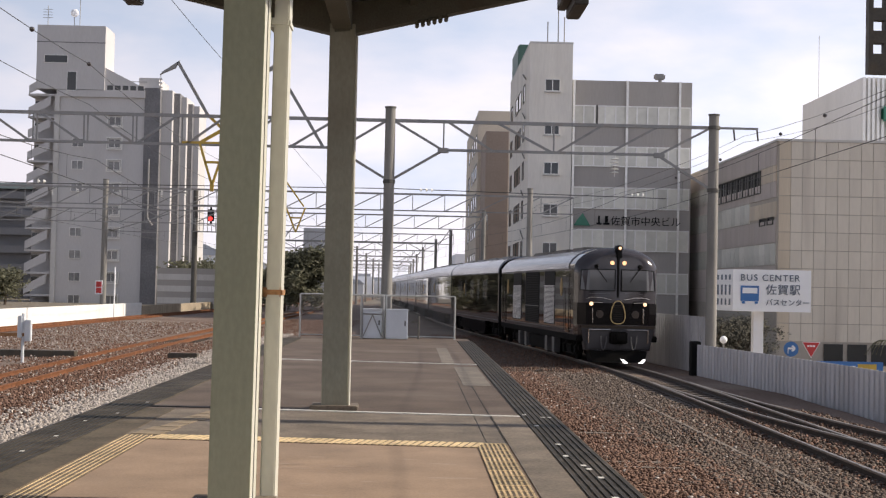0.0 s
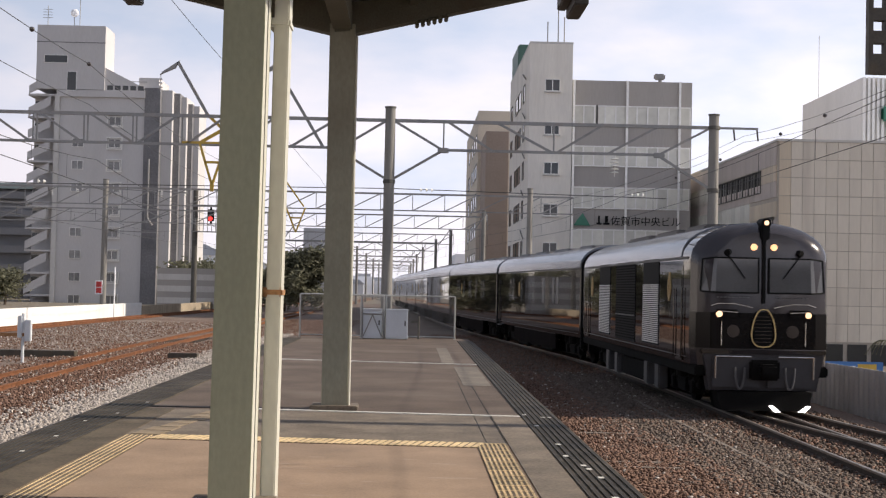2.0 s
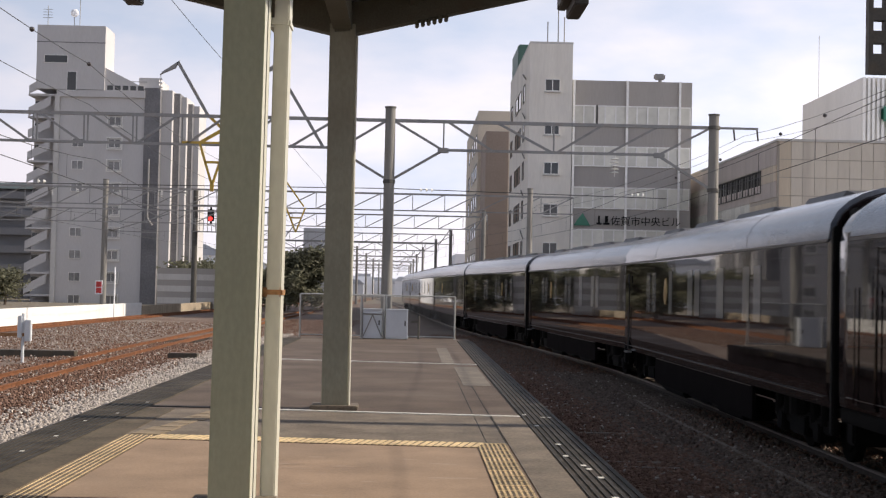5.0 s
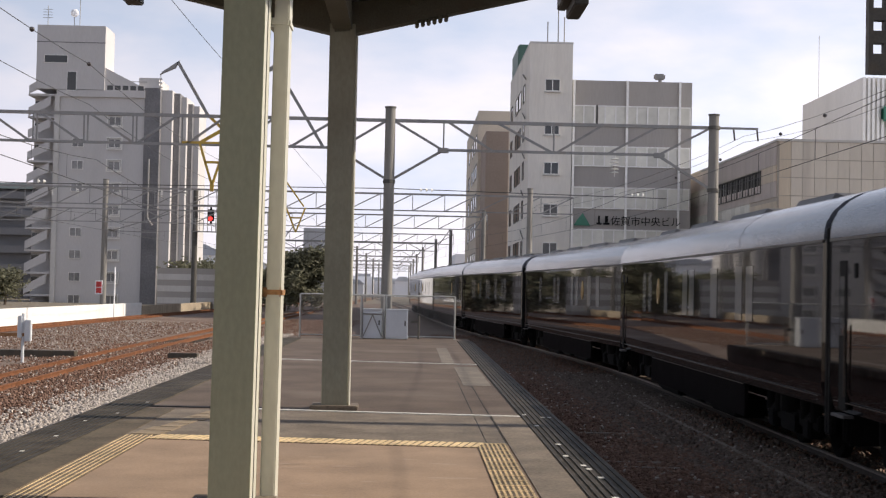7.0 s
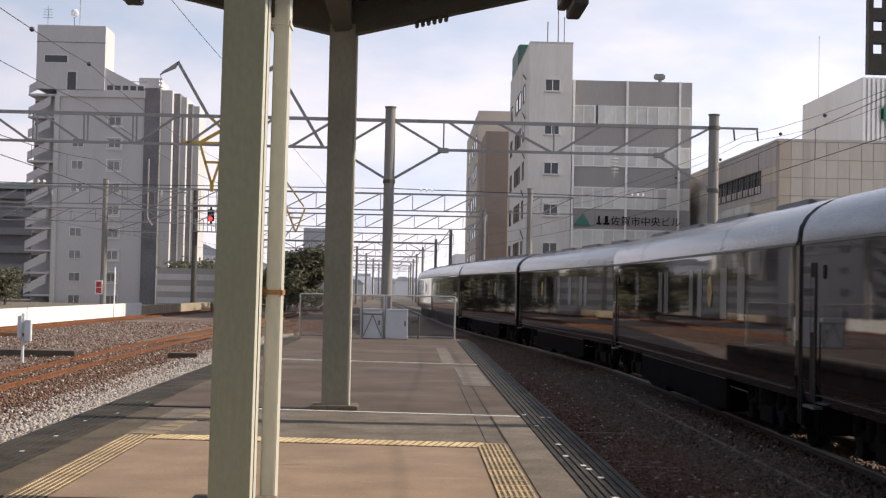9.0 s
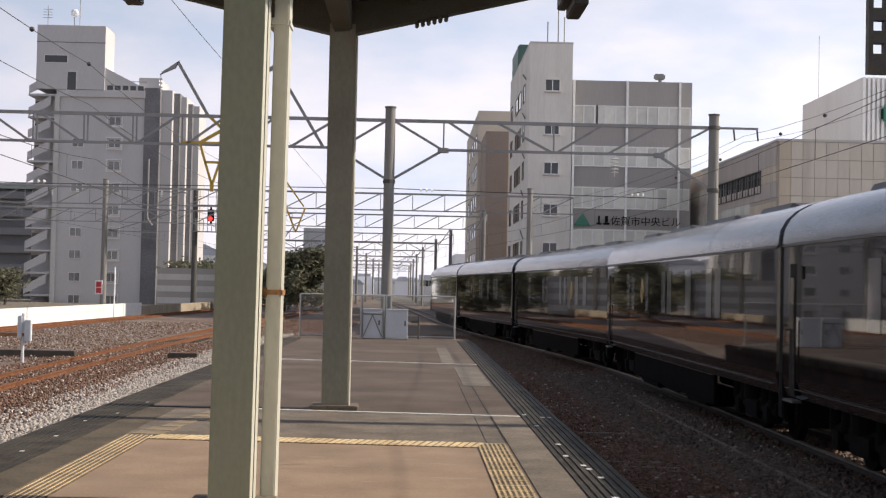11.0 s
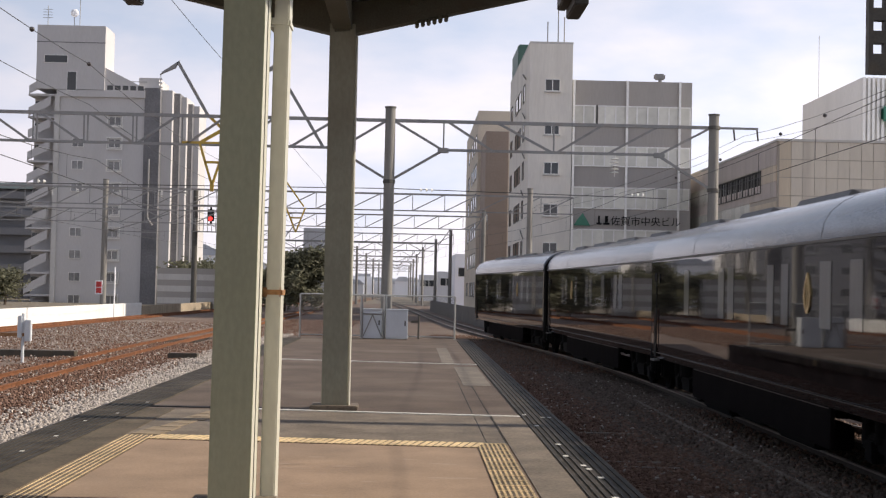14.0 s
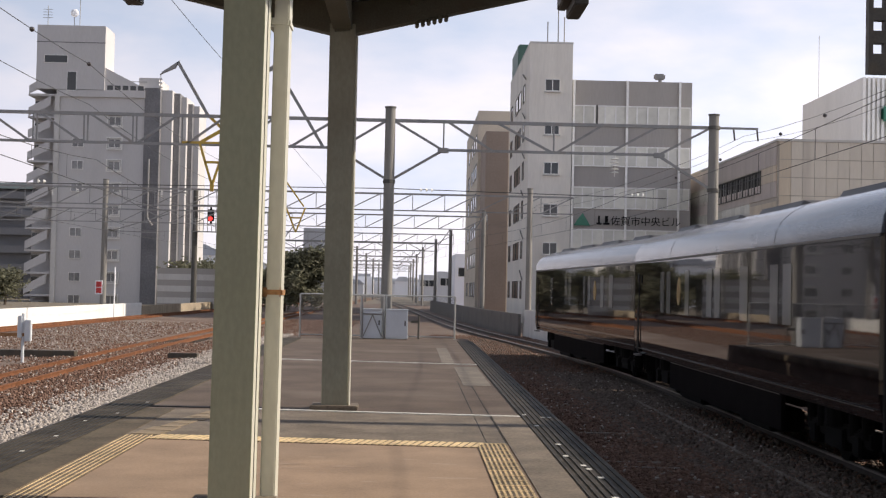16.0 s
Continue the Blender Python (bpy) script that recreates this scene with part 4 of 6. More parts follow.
def make_canopy():
    c = thing("platform_canopy", "dark steel butterfly canopy over the platform", "canopy", kind="structure")
    ends = ((-3.75, 5.42), (2.05, 5.52))
    mid = (-0.965, 4.77)
    for (ex, ez) in ends:
        bm = B()
        s = 1 if ex > mid[0] else -1
        loft(bm, [[(mid[0], 18.0, mid[1] - 0.02), (ex, 18.0, ez - 0.06), (ex, 18.0, ez + 0.05), (mid[0], 18.0, mid[1] + 0.40)],
                  [(mid[0], 18.22, mid[1] - 0.02), (ex, 18.22, ez - 0.06), (ex, 18.22, ez + 0.05), (mid[0], 18.22, mid[1] + 0.40)]])
        part("cantilever_beam", bm, M_CANOPY, c)
        # corrugated roof sheet
        secs = []
        for k in range(41):
            u = k / 40
            x = mid[0] + (ex + s * 0.12 - mid[0]) * u
            z = mid[1] + 0.42 + (ez - mid[1] - 0.28) * u + 0.018 * (-1) ** k
            secs.append((x, z))
        bm = B()
        loft(bm, [[(x, y, z) for x, z in secs] + [(x, y, z + 0.02) for x, z in reversed(secs)] for y in (-25.0, 18.9)])
        part("roof_sheet", bm, M_ROOFSHEET, c)
        for u in (0.3, 0.62, 0.97):
            bm = B()
            x, z = mid[0] + (ex - mid[0]) * u, mid[1] + 0.40 + (ez - mid[1] - 0.28) * u
            box(bm, x - 0.05, x + 0.05, -25, 18.7, z - 0.14, z - 0.02)
            part("purlin", bm, M_CANOPY, c)
    for x0, x1, z0 in ((1.83, 1.95, 5.26), (1.95, 2.13, 5.15), (-3.84, -3.62, 5.19)):
        bm = B()
        box(bm, x0, x1, 17.6, 18.6, z0, 5.6, 0.015)
        part("gutter_end", bm, M_ROOFSHEET, c, "dark eaves gutter end")
    for k in range(6):
        bm = B()
        tube(bm, (-0.02 + 0.075 * k, 17.98, 4.935 + 0.018 * k), (-0.02 + 0.075 * k, 18.2, 4.935 + 0.018 * k), 0.028, 8)
        part("bolt_row", bm, M_CANOPY, c)
    bm = B()
    bar(bm, (-0.965, 17.95, 4.8), (-1.02, 17.95, 5.35), 0.2, 0.05)
    part("cross_brace", bm, M_CANOPY, c)
    bm = B()
    box(bm, mid[0] - 0.12, mid[0] + 0.12, -25, 18.0, mid[1] + 0.06, mid[1] + 0.36)
    part("ridge_beam", bm, M_CANOPY, c)


def make_fence():
    f = thing("chain_link_fence", "grey chain link fence with a gate at the platform end", "fence")
    Y, TOP = 43.5, 1.31
    posts = (-3.44, -1.57, -0.87, -0.80, 1.31)
    for x in posts:
        bm = B()
        tube(bm, (x, Y, -0.012), (x, Y, TOP), 0.028, 8)
        part("post", bm, M_FENCE, f)
    for a, b in (((-1.48, 0.06), (-1.2, 0.72)), ((-0.92, 0.06), (-1.2, 0.72)), ((-1.5, 0.74), (-0.9, 0.74)), ((-1.5, 1.26), (-0.9, 1.26))):
        bm = B()
        tube(bm, (a[0], Y - 0.53, a[1]), (b[0], Y - 0.53, b[1]), 0.018, 6)
        part("gate_brace", bm, M_STEEL, f)
    for x in (-1.52, -0.88):
        bm = B()
        tube(bm, (x, Y - 0.53, -0.012), (x, Y - 0.53, 1.28), 0.026, 8)
        part("gate_stile", bm, M_STEEL, f)
    for z in (TOP, 0.06):
        bm = B()
        tube(bm, (posts[0], Y, z), (posts[-1], Y, z), 0.022, 8)
        part("rail", bm, M_FENCE, f)
    bm = B()
    step, hgt = 0.085, TOP - 0.06
    n = int((posts[-1] - posts[0] + hgt) / step)
    for k in range(n):
        for s in (1, -1):
            x0 = posts[0] - hgt + k * step if s > 0 else posts[0] + k * step
            a, b = (x0, 0.06), (x0 + s * hgt, TOP)
            pts = []
            for x, z in (a, b):
                pts.append([x, z])
            # clip to the fence
            for p, q in ((0, 1), (1, 0)):
                x, z = pts[p]
                if x < posts[0]:
                    pts[p] = [posts[0], a[1] + (posts[0] - a[0]) * s]
                elif x > posts[-1]:
                    pts[p] = [posts[-1], a[1] + (posts[-1] - a[0]) * s]
            if abs(pts[0][0] - pts[1][0]) > 0.02 and 0 <= pts[0][1] <= TOP + 0.01 and 0 <= pts[1][1] <= TOP + 0.01:
                bar(bm, (pts[0][0], Y, pts[0][1]), (pts[1][0], Y, pts[1][1]), 0.007)
    tagged(part("mesh", bm, M_STEEL, f), kind="stuff")
    for x0, x1, yc in ((-1.49, -0.92, 43.2), (-0.79, -0.13, 43.1)):
        cb = thing("equipment_cabinet", "pale grey steel trackside equipment cabinet", "cabinet", at=((x0 + x1) / 2, yc, 0), group="trackside cabinets")
        w = (x1 - x0) / 2
        bm = B()
        box(bm, -w, w, -0.2, 0.2, 0.0, 0.86, 0.012)
        part("body", bm, M_CABINET, cb)
        bm = B()
        box(bm, -w - 0.02, w + 0.02, -0.23, 0.23, 0.86, 0.90, 0.01)
        part("lid", bm, M_CABINET, cb)
        bm = B()
        box(bm, -w + 0.03, w - 0.03, -0.212, -0.2, 0.05, 0.82)
        d = part("door", bm, M_CABINET, cb)
        bm = B()
        box(bm, w - 0.10, w - 0.06, -0.235, -0.212, 0.4, 0.55)
        part("handle", bm, M_DKSTEEL, d)
    p = thing("valve_post", "short dark post with a side box", "post", at=(0.2, 43.2, 0))
    bm = B()
    tube(bm, (0, 0, -0.012), (0, 0, 0.72), 0.03, 8)
    part("post", bm, M_DKSTEEL, p)
    bm = B()
    box(bm, -0.24, -0.02, -0.05, 0.05, 0.48, 0.56, 0.01)
    part("arm", bm, M_DKSTEEL, p)


# ---- walls and buildings ----
def make_walls():
    w = thing("corrugated_wall", "grey corrugated metal noise wall along the track", "wall", kind="structure")

    def run(y0, y1, off, z0, z1, name, m):
        y = y0
        while y < y1:
            a, b = beside(y, off(y)), beside(y + 0.9, off(y + 0.9))
            t = (b - a)
            L = t.length
            t.normalize()
            n = Vector((t.y, -t.x, 0))
            bm = B()
            prof = []
            for k in range(3):
                u = L * k / 3
                for du, dn in ((0.0, 0.0), (0.60, 0.0), (0.68, 0.07), (0.92, 0.07)):
                    prof.append(a + t * (u + du * L / 3) + n * dn)
            prof.append(b)
            loft(bm, [[(p.x, p.y, z) for p in prof] + [(p.x + n.x * 0.012, p.y + n.y * 0.012, z) for p in reversed(prof)] for z in (z0, z1)])
            part("panel", bm, m, w)
            y += 0.9
    run(6, 45.5, lambda y: 2.2 + (45 - y) * 0.075, -1.6, -0.08, "panel", M_CORR)
    run(46.2, 62, lambda y: 2.6, -1.6, 0.80, "panel", M_CORR)
    run(62, 80.5, lambda y: 2.6 - (y - 62) * 0.02, -1.4, 0.45, "panel", M_PALEWALL)
    bm = B()
    box(bm, 9.05, 9.35, 45.55, 46.0, -1.3, 0.02, 0.02)
    part("end_post", bm, M_BLACK, w, "dark wall end post")
    bm = B()
    for y in np.arange(80.6, 160, 3.0):
        a, b = beside(y, 2.0), beside(y + 2.98, 2.0)
        bar(bm, (a.x, a.y, -0.5), (b.x, b.y, -0.5), 0.16, 1.4)
    solid("low_wall", bm, M_DKWALL, "dark concrete boundary wall beside the track", "wall", "structure")
    bm = B()
    bar(bm, (-23.6, 60, -0.75), (-22.2, 116, -0.75), 0.2, 1.3)
    solid("white_wall", bm, M_WALLW, "white painted low boundary wall", "wall", "structure")
    bm = B()
    bar(bm, (-22.2, 116.2, -0.8), (-21.1, 158, -0.8), 0.2, 0.9)
    solid("brown_wall", bm, M_DRYGRASS, "weathered brown boundary fence", "wall", "structure")


def window(parent, x, y, z, w, h, face="y", glass=None, frame_m=None, mull=1, depth=0.12):
    """A framed window in a wall that faces -y (face 'y') or -x (face 'x')."""
    fr = B()
    t = 0.06 if w > 0.8 else 0.04
    if face == "y":
        for a in ((x - w / 2, x + w / 2, z - h / 2, z - h / 2 + t), (x - w / 2, x + w / 2, z + h / 2 - t, z + h / 2), (x - w / 2, x - w / 2 + t, z - h / 2, z + h / 2), (x + w / 2 - t, x + w / 2, z - h / 2, z + h / 2)):
            box(fr, a[0], a[1], y - depth, y, a[2], a[3])
        for k in range(mull):
            xm = x - w / 2 + w * (k + 1) / (mull + 1)
            box(fr, xm - t / 2, xm + t / 2, y - depth * 0.6, y, z - h / 2, z + h / 2)
        gl = box(B(), x - w / 2 + t, x + w / 2 - t, y - depth * 0.35, y + 0.02, z - h / 2 + t, z + h / 2 - t)
    else:
        for a in ((y - w / 2, y + w / 2, z - h / 2, z - h / 2 + t), (y - w / 2, y + w / 2, z + h / 2 - t, z + h / 2), (y - w / 2, y - w / 2 + t, z - h / 2, z + h / 2), (y + w / 2 - t, y + w / 2, z - h / 2, z + h / 2)):
            box(fr, x - depth, x, a[0], a[1], a[2], a[3])
        for k in range(mull):
            ym = y - w / 2 + w * (k + 1) / (mull + 1)
            box(fr, x - depth * 0.6, x, ym - t / 2, ym + t / 2, z - h / 2, z + h / 2)
        gl = box(B(), x - depth * 0.35, x + 0.02, y - w / 2 + t, y + w / 2 - t, z - h / 2 + t, z + h / 2 - t)
    f = part("window", fr, frame_m or M_ALU, parent)
    part("pane", gl, glass or M_GLASSDK, f)
    return f


def apartment():
    Y = 175
    b = thing("apartment_building", "tall grey apartment tower with outside stairs", "building", at=(0, 0, 0))
    bm = B()
    box(bm, -44.4, -33.6, Y, Y + 16, -1.3, 25.2)
    part("main_wall", bm, M_APT, b)
    bm = B()
    box(bm, -47.0, -38.6, Y - 0.3, Y + 5, 25.2, 33.1)
    part("roof_house", bm, M_APT, b)
    bm = B()
    loft(bm, [[(-38.6, y, 25.2), (-33.6, y, 25.2), (-34.4, y, 25.9), (-38.6, y, 28.0)] for y in (Y, Y + 12)])
    part("sloping_parapet", bm, M_APT, b)
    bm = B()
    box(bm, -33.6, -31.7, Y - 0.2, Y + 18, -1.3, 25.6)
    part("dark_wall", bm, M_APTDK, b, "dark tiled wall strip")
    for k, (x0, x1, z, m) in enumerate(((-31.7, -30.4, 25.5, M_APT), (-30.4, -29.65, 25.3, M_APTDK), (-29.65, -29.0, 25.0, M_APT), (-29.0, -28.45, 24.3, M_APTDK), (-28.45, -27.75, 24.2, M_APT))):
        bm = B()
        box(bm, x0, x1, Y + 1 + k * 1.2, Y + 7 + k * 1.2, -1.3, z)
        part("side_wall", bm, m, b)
    bm = B()
    tube(bm, (-32.9, Y - 0.3, 9.5), (-32.9, Y - 0.3, 16.8), 0.13, 8)
    tube(bm, (-32.9, Y - 0.3, 9.5), (-32.3, Y - 0.3, 8.6), 0.13, 8)
    part("drain_pipe", bm, M_STEEL, b)
    bm = B()
    box(bm, -34.6, -32.1, Y + 1, Y + 8, 25.6, 27.0)
    part("roof_box", bm, M_APT, b)
    # outside stairs
    bm = B()
    box(bm, -47.9, -44.45, Y + 3.0, Y + 6, -1.3, 25.0)
    part("stair_core", bm, M_APT, b)
    for k in range(10):
        z = -0.4 + 2.75 * k
        bm = B()
        box(bm, -48.0, -44.5, Y + 0.2, Y + 3.0, z, z + 0.25)
        part("landing", bm, M_APT, b)
        bm = B()
        loft(bm, [[(-47.9, y, z + 0.25), (-47.9, y, z + 1.25), (-45.2, y, z + 2.75), (-45.2, y, z + 1.6)] for y in (Y, Y + 0.25)])
        part("stair_wall", bm, M_APT, b)
        for x0, x1, za, zb in ((-45.35, -44.62, 0.45, 1.75), (-47.85, -46.8, 1.5, 2.4)):
            bm = B()
            box(bm, x0, x1, Y + 2.95, Y + 3.0, z + za, z + zb)
            part("stair_opening", bm, M_GLASSDK, b)
    for r in range(9):
        z = 21.4 - 2.76 * r
        for x, w in ((-41.7, 1.45), (-37.2, 1.5)):
            if x < -40 and r in (0, 4):
                continue
            window(b, x, Y, z, w, 1.1, mull=1, depth=0.15, glass=M_APTWIN)
            if x > -40:
                bm = B()
                for a in ((x - 0.95, x + 0.95, z - 0.78, z - 0.66), (x - 0.95, x + 0.95, z + 0.66, z + 0.74), (x - 0.95, x - 0.86, z - 0.66, z + 0.66), (x + 0.86, x + 0.95, z - 0.66, z + 0.66)):
                    box(bm, a[0], a[1], Y - 0.3, Y, a[2], a[3])
                part("surround", bm, M_ALU, b, "projecting white window surround")
    for x, z, w, h in ((-44.6, 28.9, 2.9, 1.0), (-42.6, 26.2, 1.2, 2.4), (-40.6, 25.9, 1.2, 0.8)):
        window(b, x, Y - 0.3 if z > 26 else Y, z, w, h, mull=0)
    for x, h in ((-46.6, 3.0), (-43.3, 2.0), (-42.6, 5)):
        bm = B()
        tube(bm, (x, Y + 3, 33.1), (x, Y + 3, 33.1 + h), 0.05, 6)
        mast = part("aerial_mast", bm, M_STEEL, b)
        for k in range(4 if x < -46 else 0):
            bm = B()
            bar(bm, (-47.2, Y + 3, 34.6 + 0.35 * k), (-46.0, Y + 3, 34.6 + 0.35 * k), 0.05)
            part("aerial_rod", bm, M_STEEL, mast)
    bm = B()
    box(bm, -47.02, -38.58, Y - 0.33, Y - 0.3, 30.95, 31.05)
    part("joint_line", bm, M_APTDK, b)
    bm = B()
    box(bm, -44.4, -33.58, Y - 0.35, Y, 24.3, 25.1)
    part("ledge", bm, M_APT, b)
    for k in range(5):
        bm = B()
        box(bm, -38.3 + 0.95 * k, -37.6 + 0.95 * k, Y - 0.05, Y, 25.25, 25.8)
        part("roof_opening", bm, M_GLASSDK, b)
    bm = B()
    box(bm, -44.6, -44.0, Y - 0.4, Y, -1.3, 24.3)
    part("pilaster", bm, M_BRIDGE, b)
    for x0, x1, z in ((-36.0, -33.5, 26.4), (-38.4, -36.4, 25.2)):
        bm = B()
        bar(bm, (x0, Y + 0.5, z), (x1, Y + 0.5, z), 0.08)
        part("roof_rail", bm, M_STEEL, b)
    bm = B()
    bmesh.ops.create_icosphere(bm, subdivisions=2, radius=0.52)
    bmesh.ops.scale(bm, vec=(1, 0.3, 1), verts=bm.verts)
    bmesh.ops.translate(bm, vec=(-43.2, Y + 2.7, 35.2), verts=bm.verts)
    part("satellite_dish", bm, M_SIGNW, b, smooth=True)
    # low block further off
    c = thing("low_apartment", "long grey apartment block with balconies", "building")
    bm = B()
    box(bm, -70, -50, 205, 220, -1.3, 14.6)
    part("wall", bm, M_GREYBLOCK, c)
    for k in range(6):
        bm = B()
        box(bm, -70, -50, 203.6, 205, 0.2 + 2.6 * k, 1.2 + 2.6 * k)
        part("balcony", bm, M_GREYBLOCK, c)
    bm = B()
    box(bm, -70, -50, 203.4, 221, 14.6, 15.4)
    part("roof", bm, M_PALEGREEN, c, "faded green roof edge")


def office():
    Y = 112
    b = thing("office_building", "beige office building with ribbon windows and a stair tower", "building")
    bm = B()
    box(bm, 8.9, 12.3, Y - 0.6, Y + 22, -3, 21.15)
    part("tower_wall", bm, M_JA, b)
    bm = B()
    box(bm, 8.88, 12.32, Y - 0.62, Y + 22.02, 21.15, 21.3)
    part("coping", bm, M_BRIDGE, b)
    bm = B()
    box(bm, 9.0, 11.5, Y + 14, Y + 21.8, 21.3, 23.6, 0.1)
    part("water_tank", bm, M_TANKGREEN, b, "dark green rooftop tank")
    bm = B()
    box(bm, 12.3, 21.95, Y, Y + 14, -3, 18.4)
    part("main_wall", bm, M_JAPANEL, b)
    for z in (17.85, 14.4, 11.25, 7.95, 4.9):
        window(b, 10.72, Y - 0.6, z, 1.2, 0.98, mull=1)
        bm = B()
        box(bm, 10.05, 11.39, Y - 0.78, Y - 0.6, z - 0.58, z - 0.5)
        part("sill", bm, M_BRIDGE, b)
    for z0, z1 in ((14.75, 16.36), (11.56, 13.13), (8.2, 9.86), (4.85, 6.5), (1.5, 3.1), (-1.8, -0.2)):
        rb = part("ribbon", box(B(), 12.4, 21.85, Y - 0.04, Y, z0, z1), M_ALU, b)
        n = 11
        for k in range(n):
            x0 = 12.45 + (21.8 - 12.45) * k / n
            x1 = 12.45 + (21.8 - 12.45) * (k + 1) / n
            part("pane", box(B(), x0 + 0.03, x1 - 0.03, Y - 0.075, Y - 0.042, z0 + 0.06, z1 - 0.06), M_JAWIN, rb)
            part("mullion", box(B(), x0 - 0.045, x0 + 0.045, Y - 0.16, Y - 0.08, z0, z1), M_ALU, rb)
        for z in (z0, z1):
            part("rail", box(B(), 12.4, 21.85, Y - 0.13, Y - 0.076, z - 0.04, z + 0.04), M_ALU, rb)
    for x in (12.5, 16.75, 20.95):
        bm = B()
        box(bm, x - 0.09, x + 0.09, Y - 0.26, Y - 0.165, -1.3, 18.4)
        part("fin", bm, M_ALU, b)
    for z in (1.6, 4.9, 8.2, 11.4, 14.6, 17.8):
        for yy, ww in ((Y + 4.5, 1.6), (Y + 9.3, 2.8), (Y + 12.8, 2.8), (Y + 19, 2.2)):
            window(b, 8.9, yy, z, ww, 1.5, face="x", mull=0, depth=0.05, frame_m=M_DKSTEEL)
        bm = B()
        bar(bm, (8.75, Y + 1.5, z + 0.8), (8.75, Y + 4.5, z + 1.6), 0.08)
        part("conduit", bm, M_DKSTEEL, b)
    for x, h in ((10.5, 2.2), (11.35, 3.4), (11.85, 2.6)):
        bm = B()
        tube(bm, (x, Y + 2, 21.2), (x, Y + 2, 21.2 + h), 0.045, 6)
        part("roof_mast", bm, M_STEEL, b)
    bm = B()
    tube(bm, (19.7, Y + 2, 18.4), (19.7, Y + 2, 18.9), 0.16, 10)
    box(bm, 19.2, 20.1, Y + 1.8, Y + 2.2, 18.85, 19.35, 0.1)
    part("roof_siren", bm, M_STEEL, b)
    bm = B()
    box(bm, 13.2, 15.2, Y + 3, Y + 6, 18.4, 18.85, 0.03)
    part("roof_hatch", bm, M_BRIDGE, b)
    # letters of the company mark as plain shapes, then the building's name
    for x0, x1 in ((14.45, 14.85), (15.0, 15.5)):
        bm = B()
        box(bm, x0 + 0.13, x1 - 0.13, Y - 0.2, Y - 0.15, 6.9, 7.6)
        box(bm, x0, x1, Y - 0.195, Y - 0.155, 6.9, 7.05)
        part("sign_bar", bm, M_BLACK, b)
    sign_text(b, "佐賀市中央ビル", 15.55, Y - 0.27, 6.92, 0.80, M_BLACK)
    bm = B()
    loft(bm, [[(12.65, y, 6.8), (13.95, y, 6.8), (13.35, y, 7.8), (12.95, y, 7.3)] for y in (Y - 0.2, Y - 0.15)])
    part("sign_mark", bm, M_GREEN, b, "green triangular mark")
    c = thing("narrow_building", "narrow brown and tan building with side windows", "building")
    bm = B()
    box(bm, 6.95, 9.2, 140, 150, -3, 17.3)
    part("brown_wall", bm, M_BROWN, c)
    bm = B()
    box(bm, 6.6, 10.0, 150.02, 182, -3, 20.6)
    part("tan_wall", bm, M_TAN, c)
    for z in (1.5, 4.7, 7.9, 11.1, 14.3, 17.5):
        for yy in (153.5, 158.5, 163.5, 172):
            window(c, 6.6, yy, z, 3.2, 1.6, face="x", mull=0, depth=0.05, frame_m=M_DKSTEEL)


def sign_text(parent, text, x, y, z, size, m, align="LEFT", spread=1.0):
    cu = bpy.data.curves.new("lettering", "FONT")
    cu.body, cu.size, cu.extrude, cu.align_x = text, size, 0.01, align
    cu.space_character = spread
    ob = new("lettering", cu)
    ob.matrix_basis = pose(x, y, z, 90, 0, 0)
    dg = bpy.context.evaluated_depsgraph_get()
    me = bpy.data.meshes.new_from_object(ob.evaluated_get(dg))
    bpy.data.objects.remove(ob)
    me.materials.clear()
    me.materials.append(m)
    o = new("lettering", me)
    o.matrix_basis = pose(x, y, z, 90, 0, 0)
    o.parent = parent
    return o


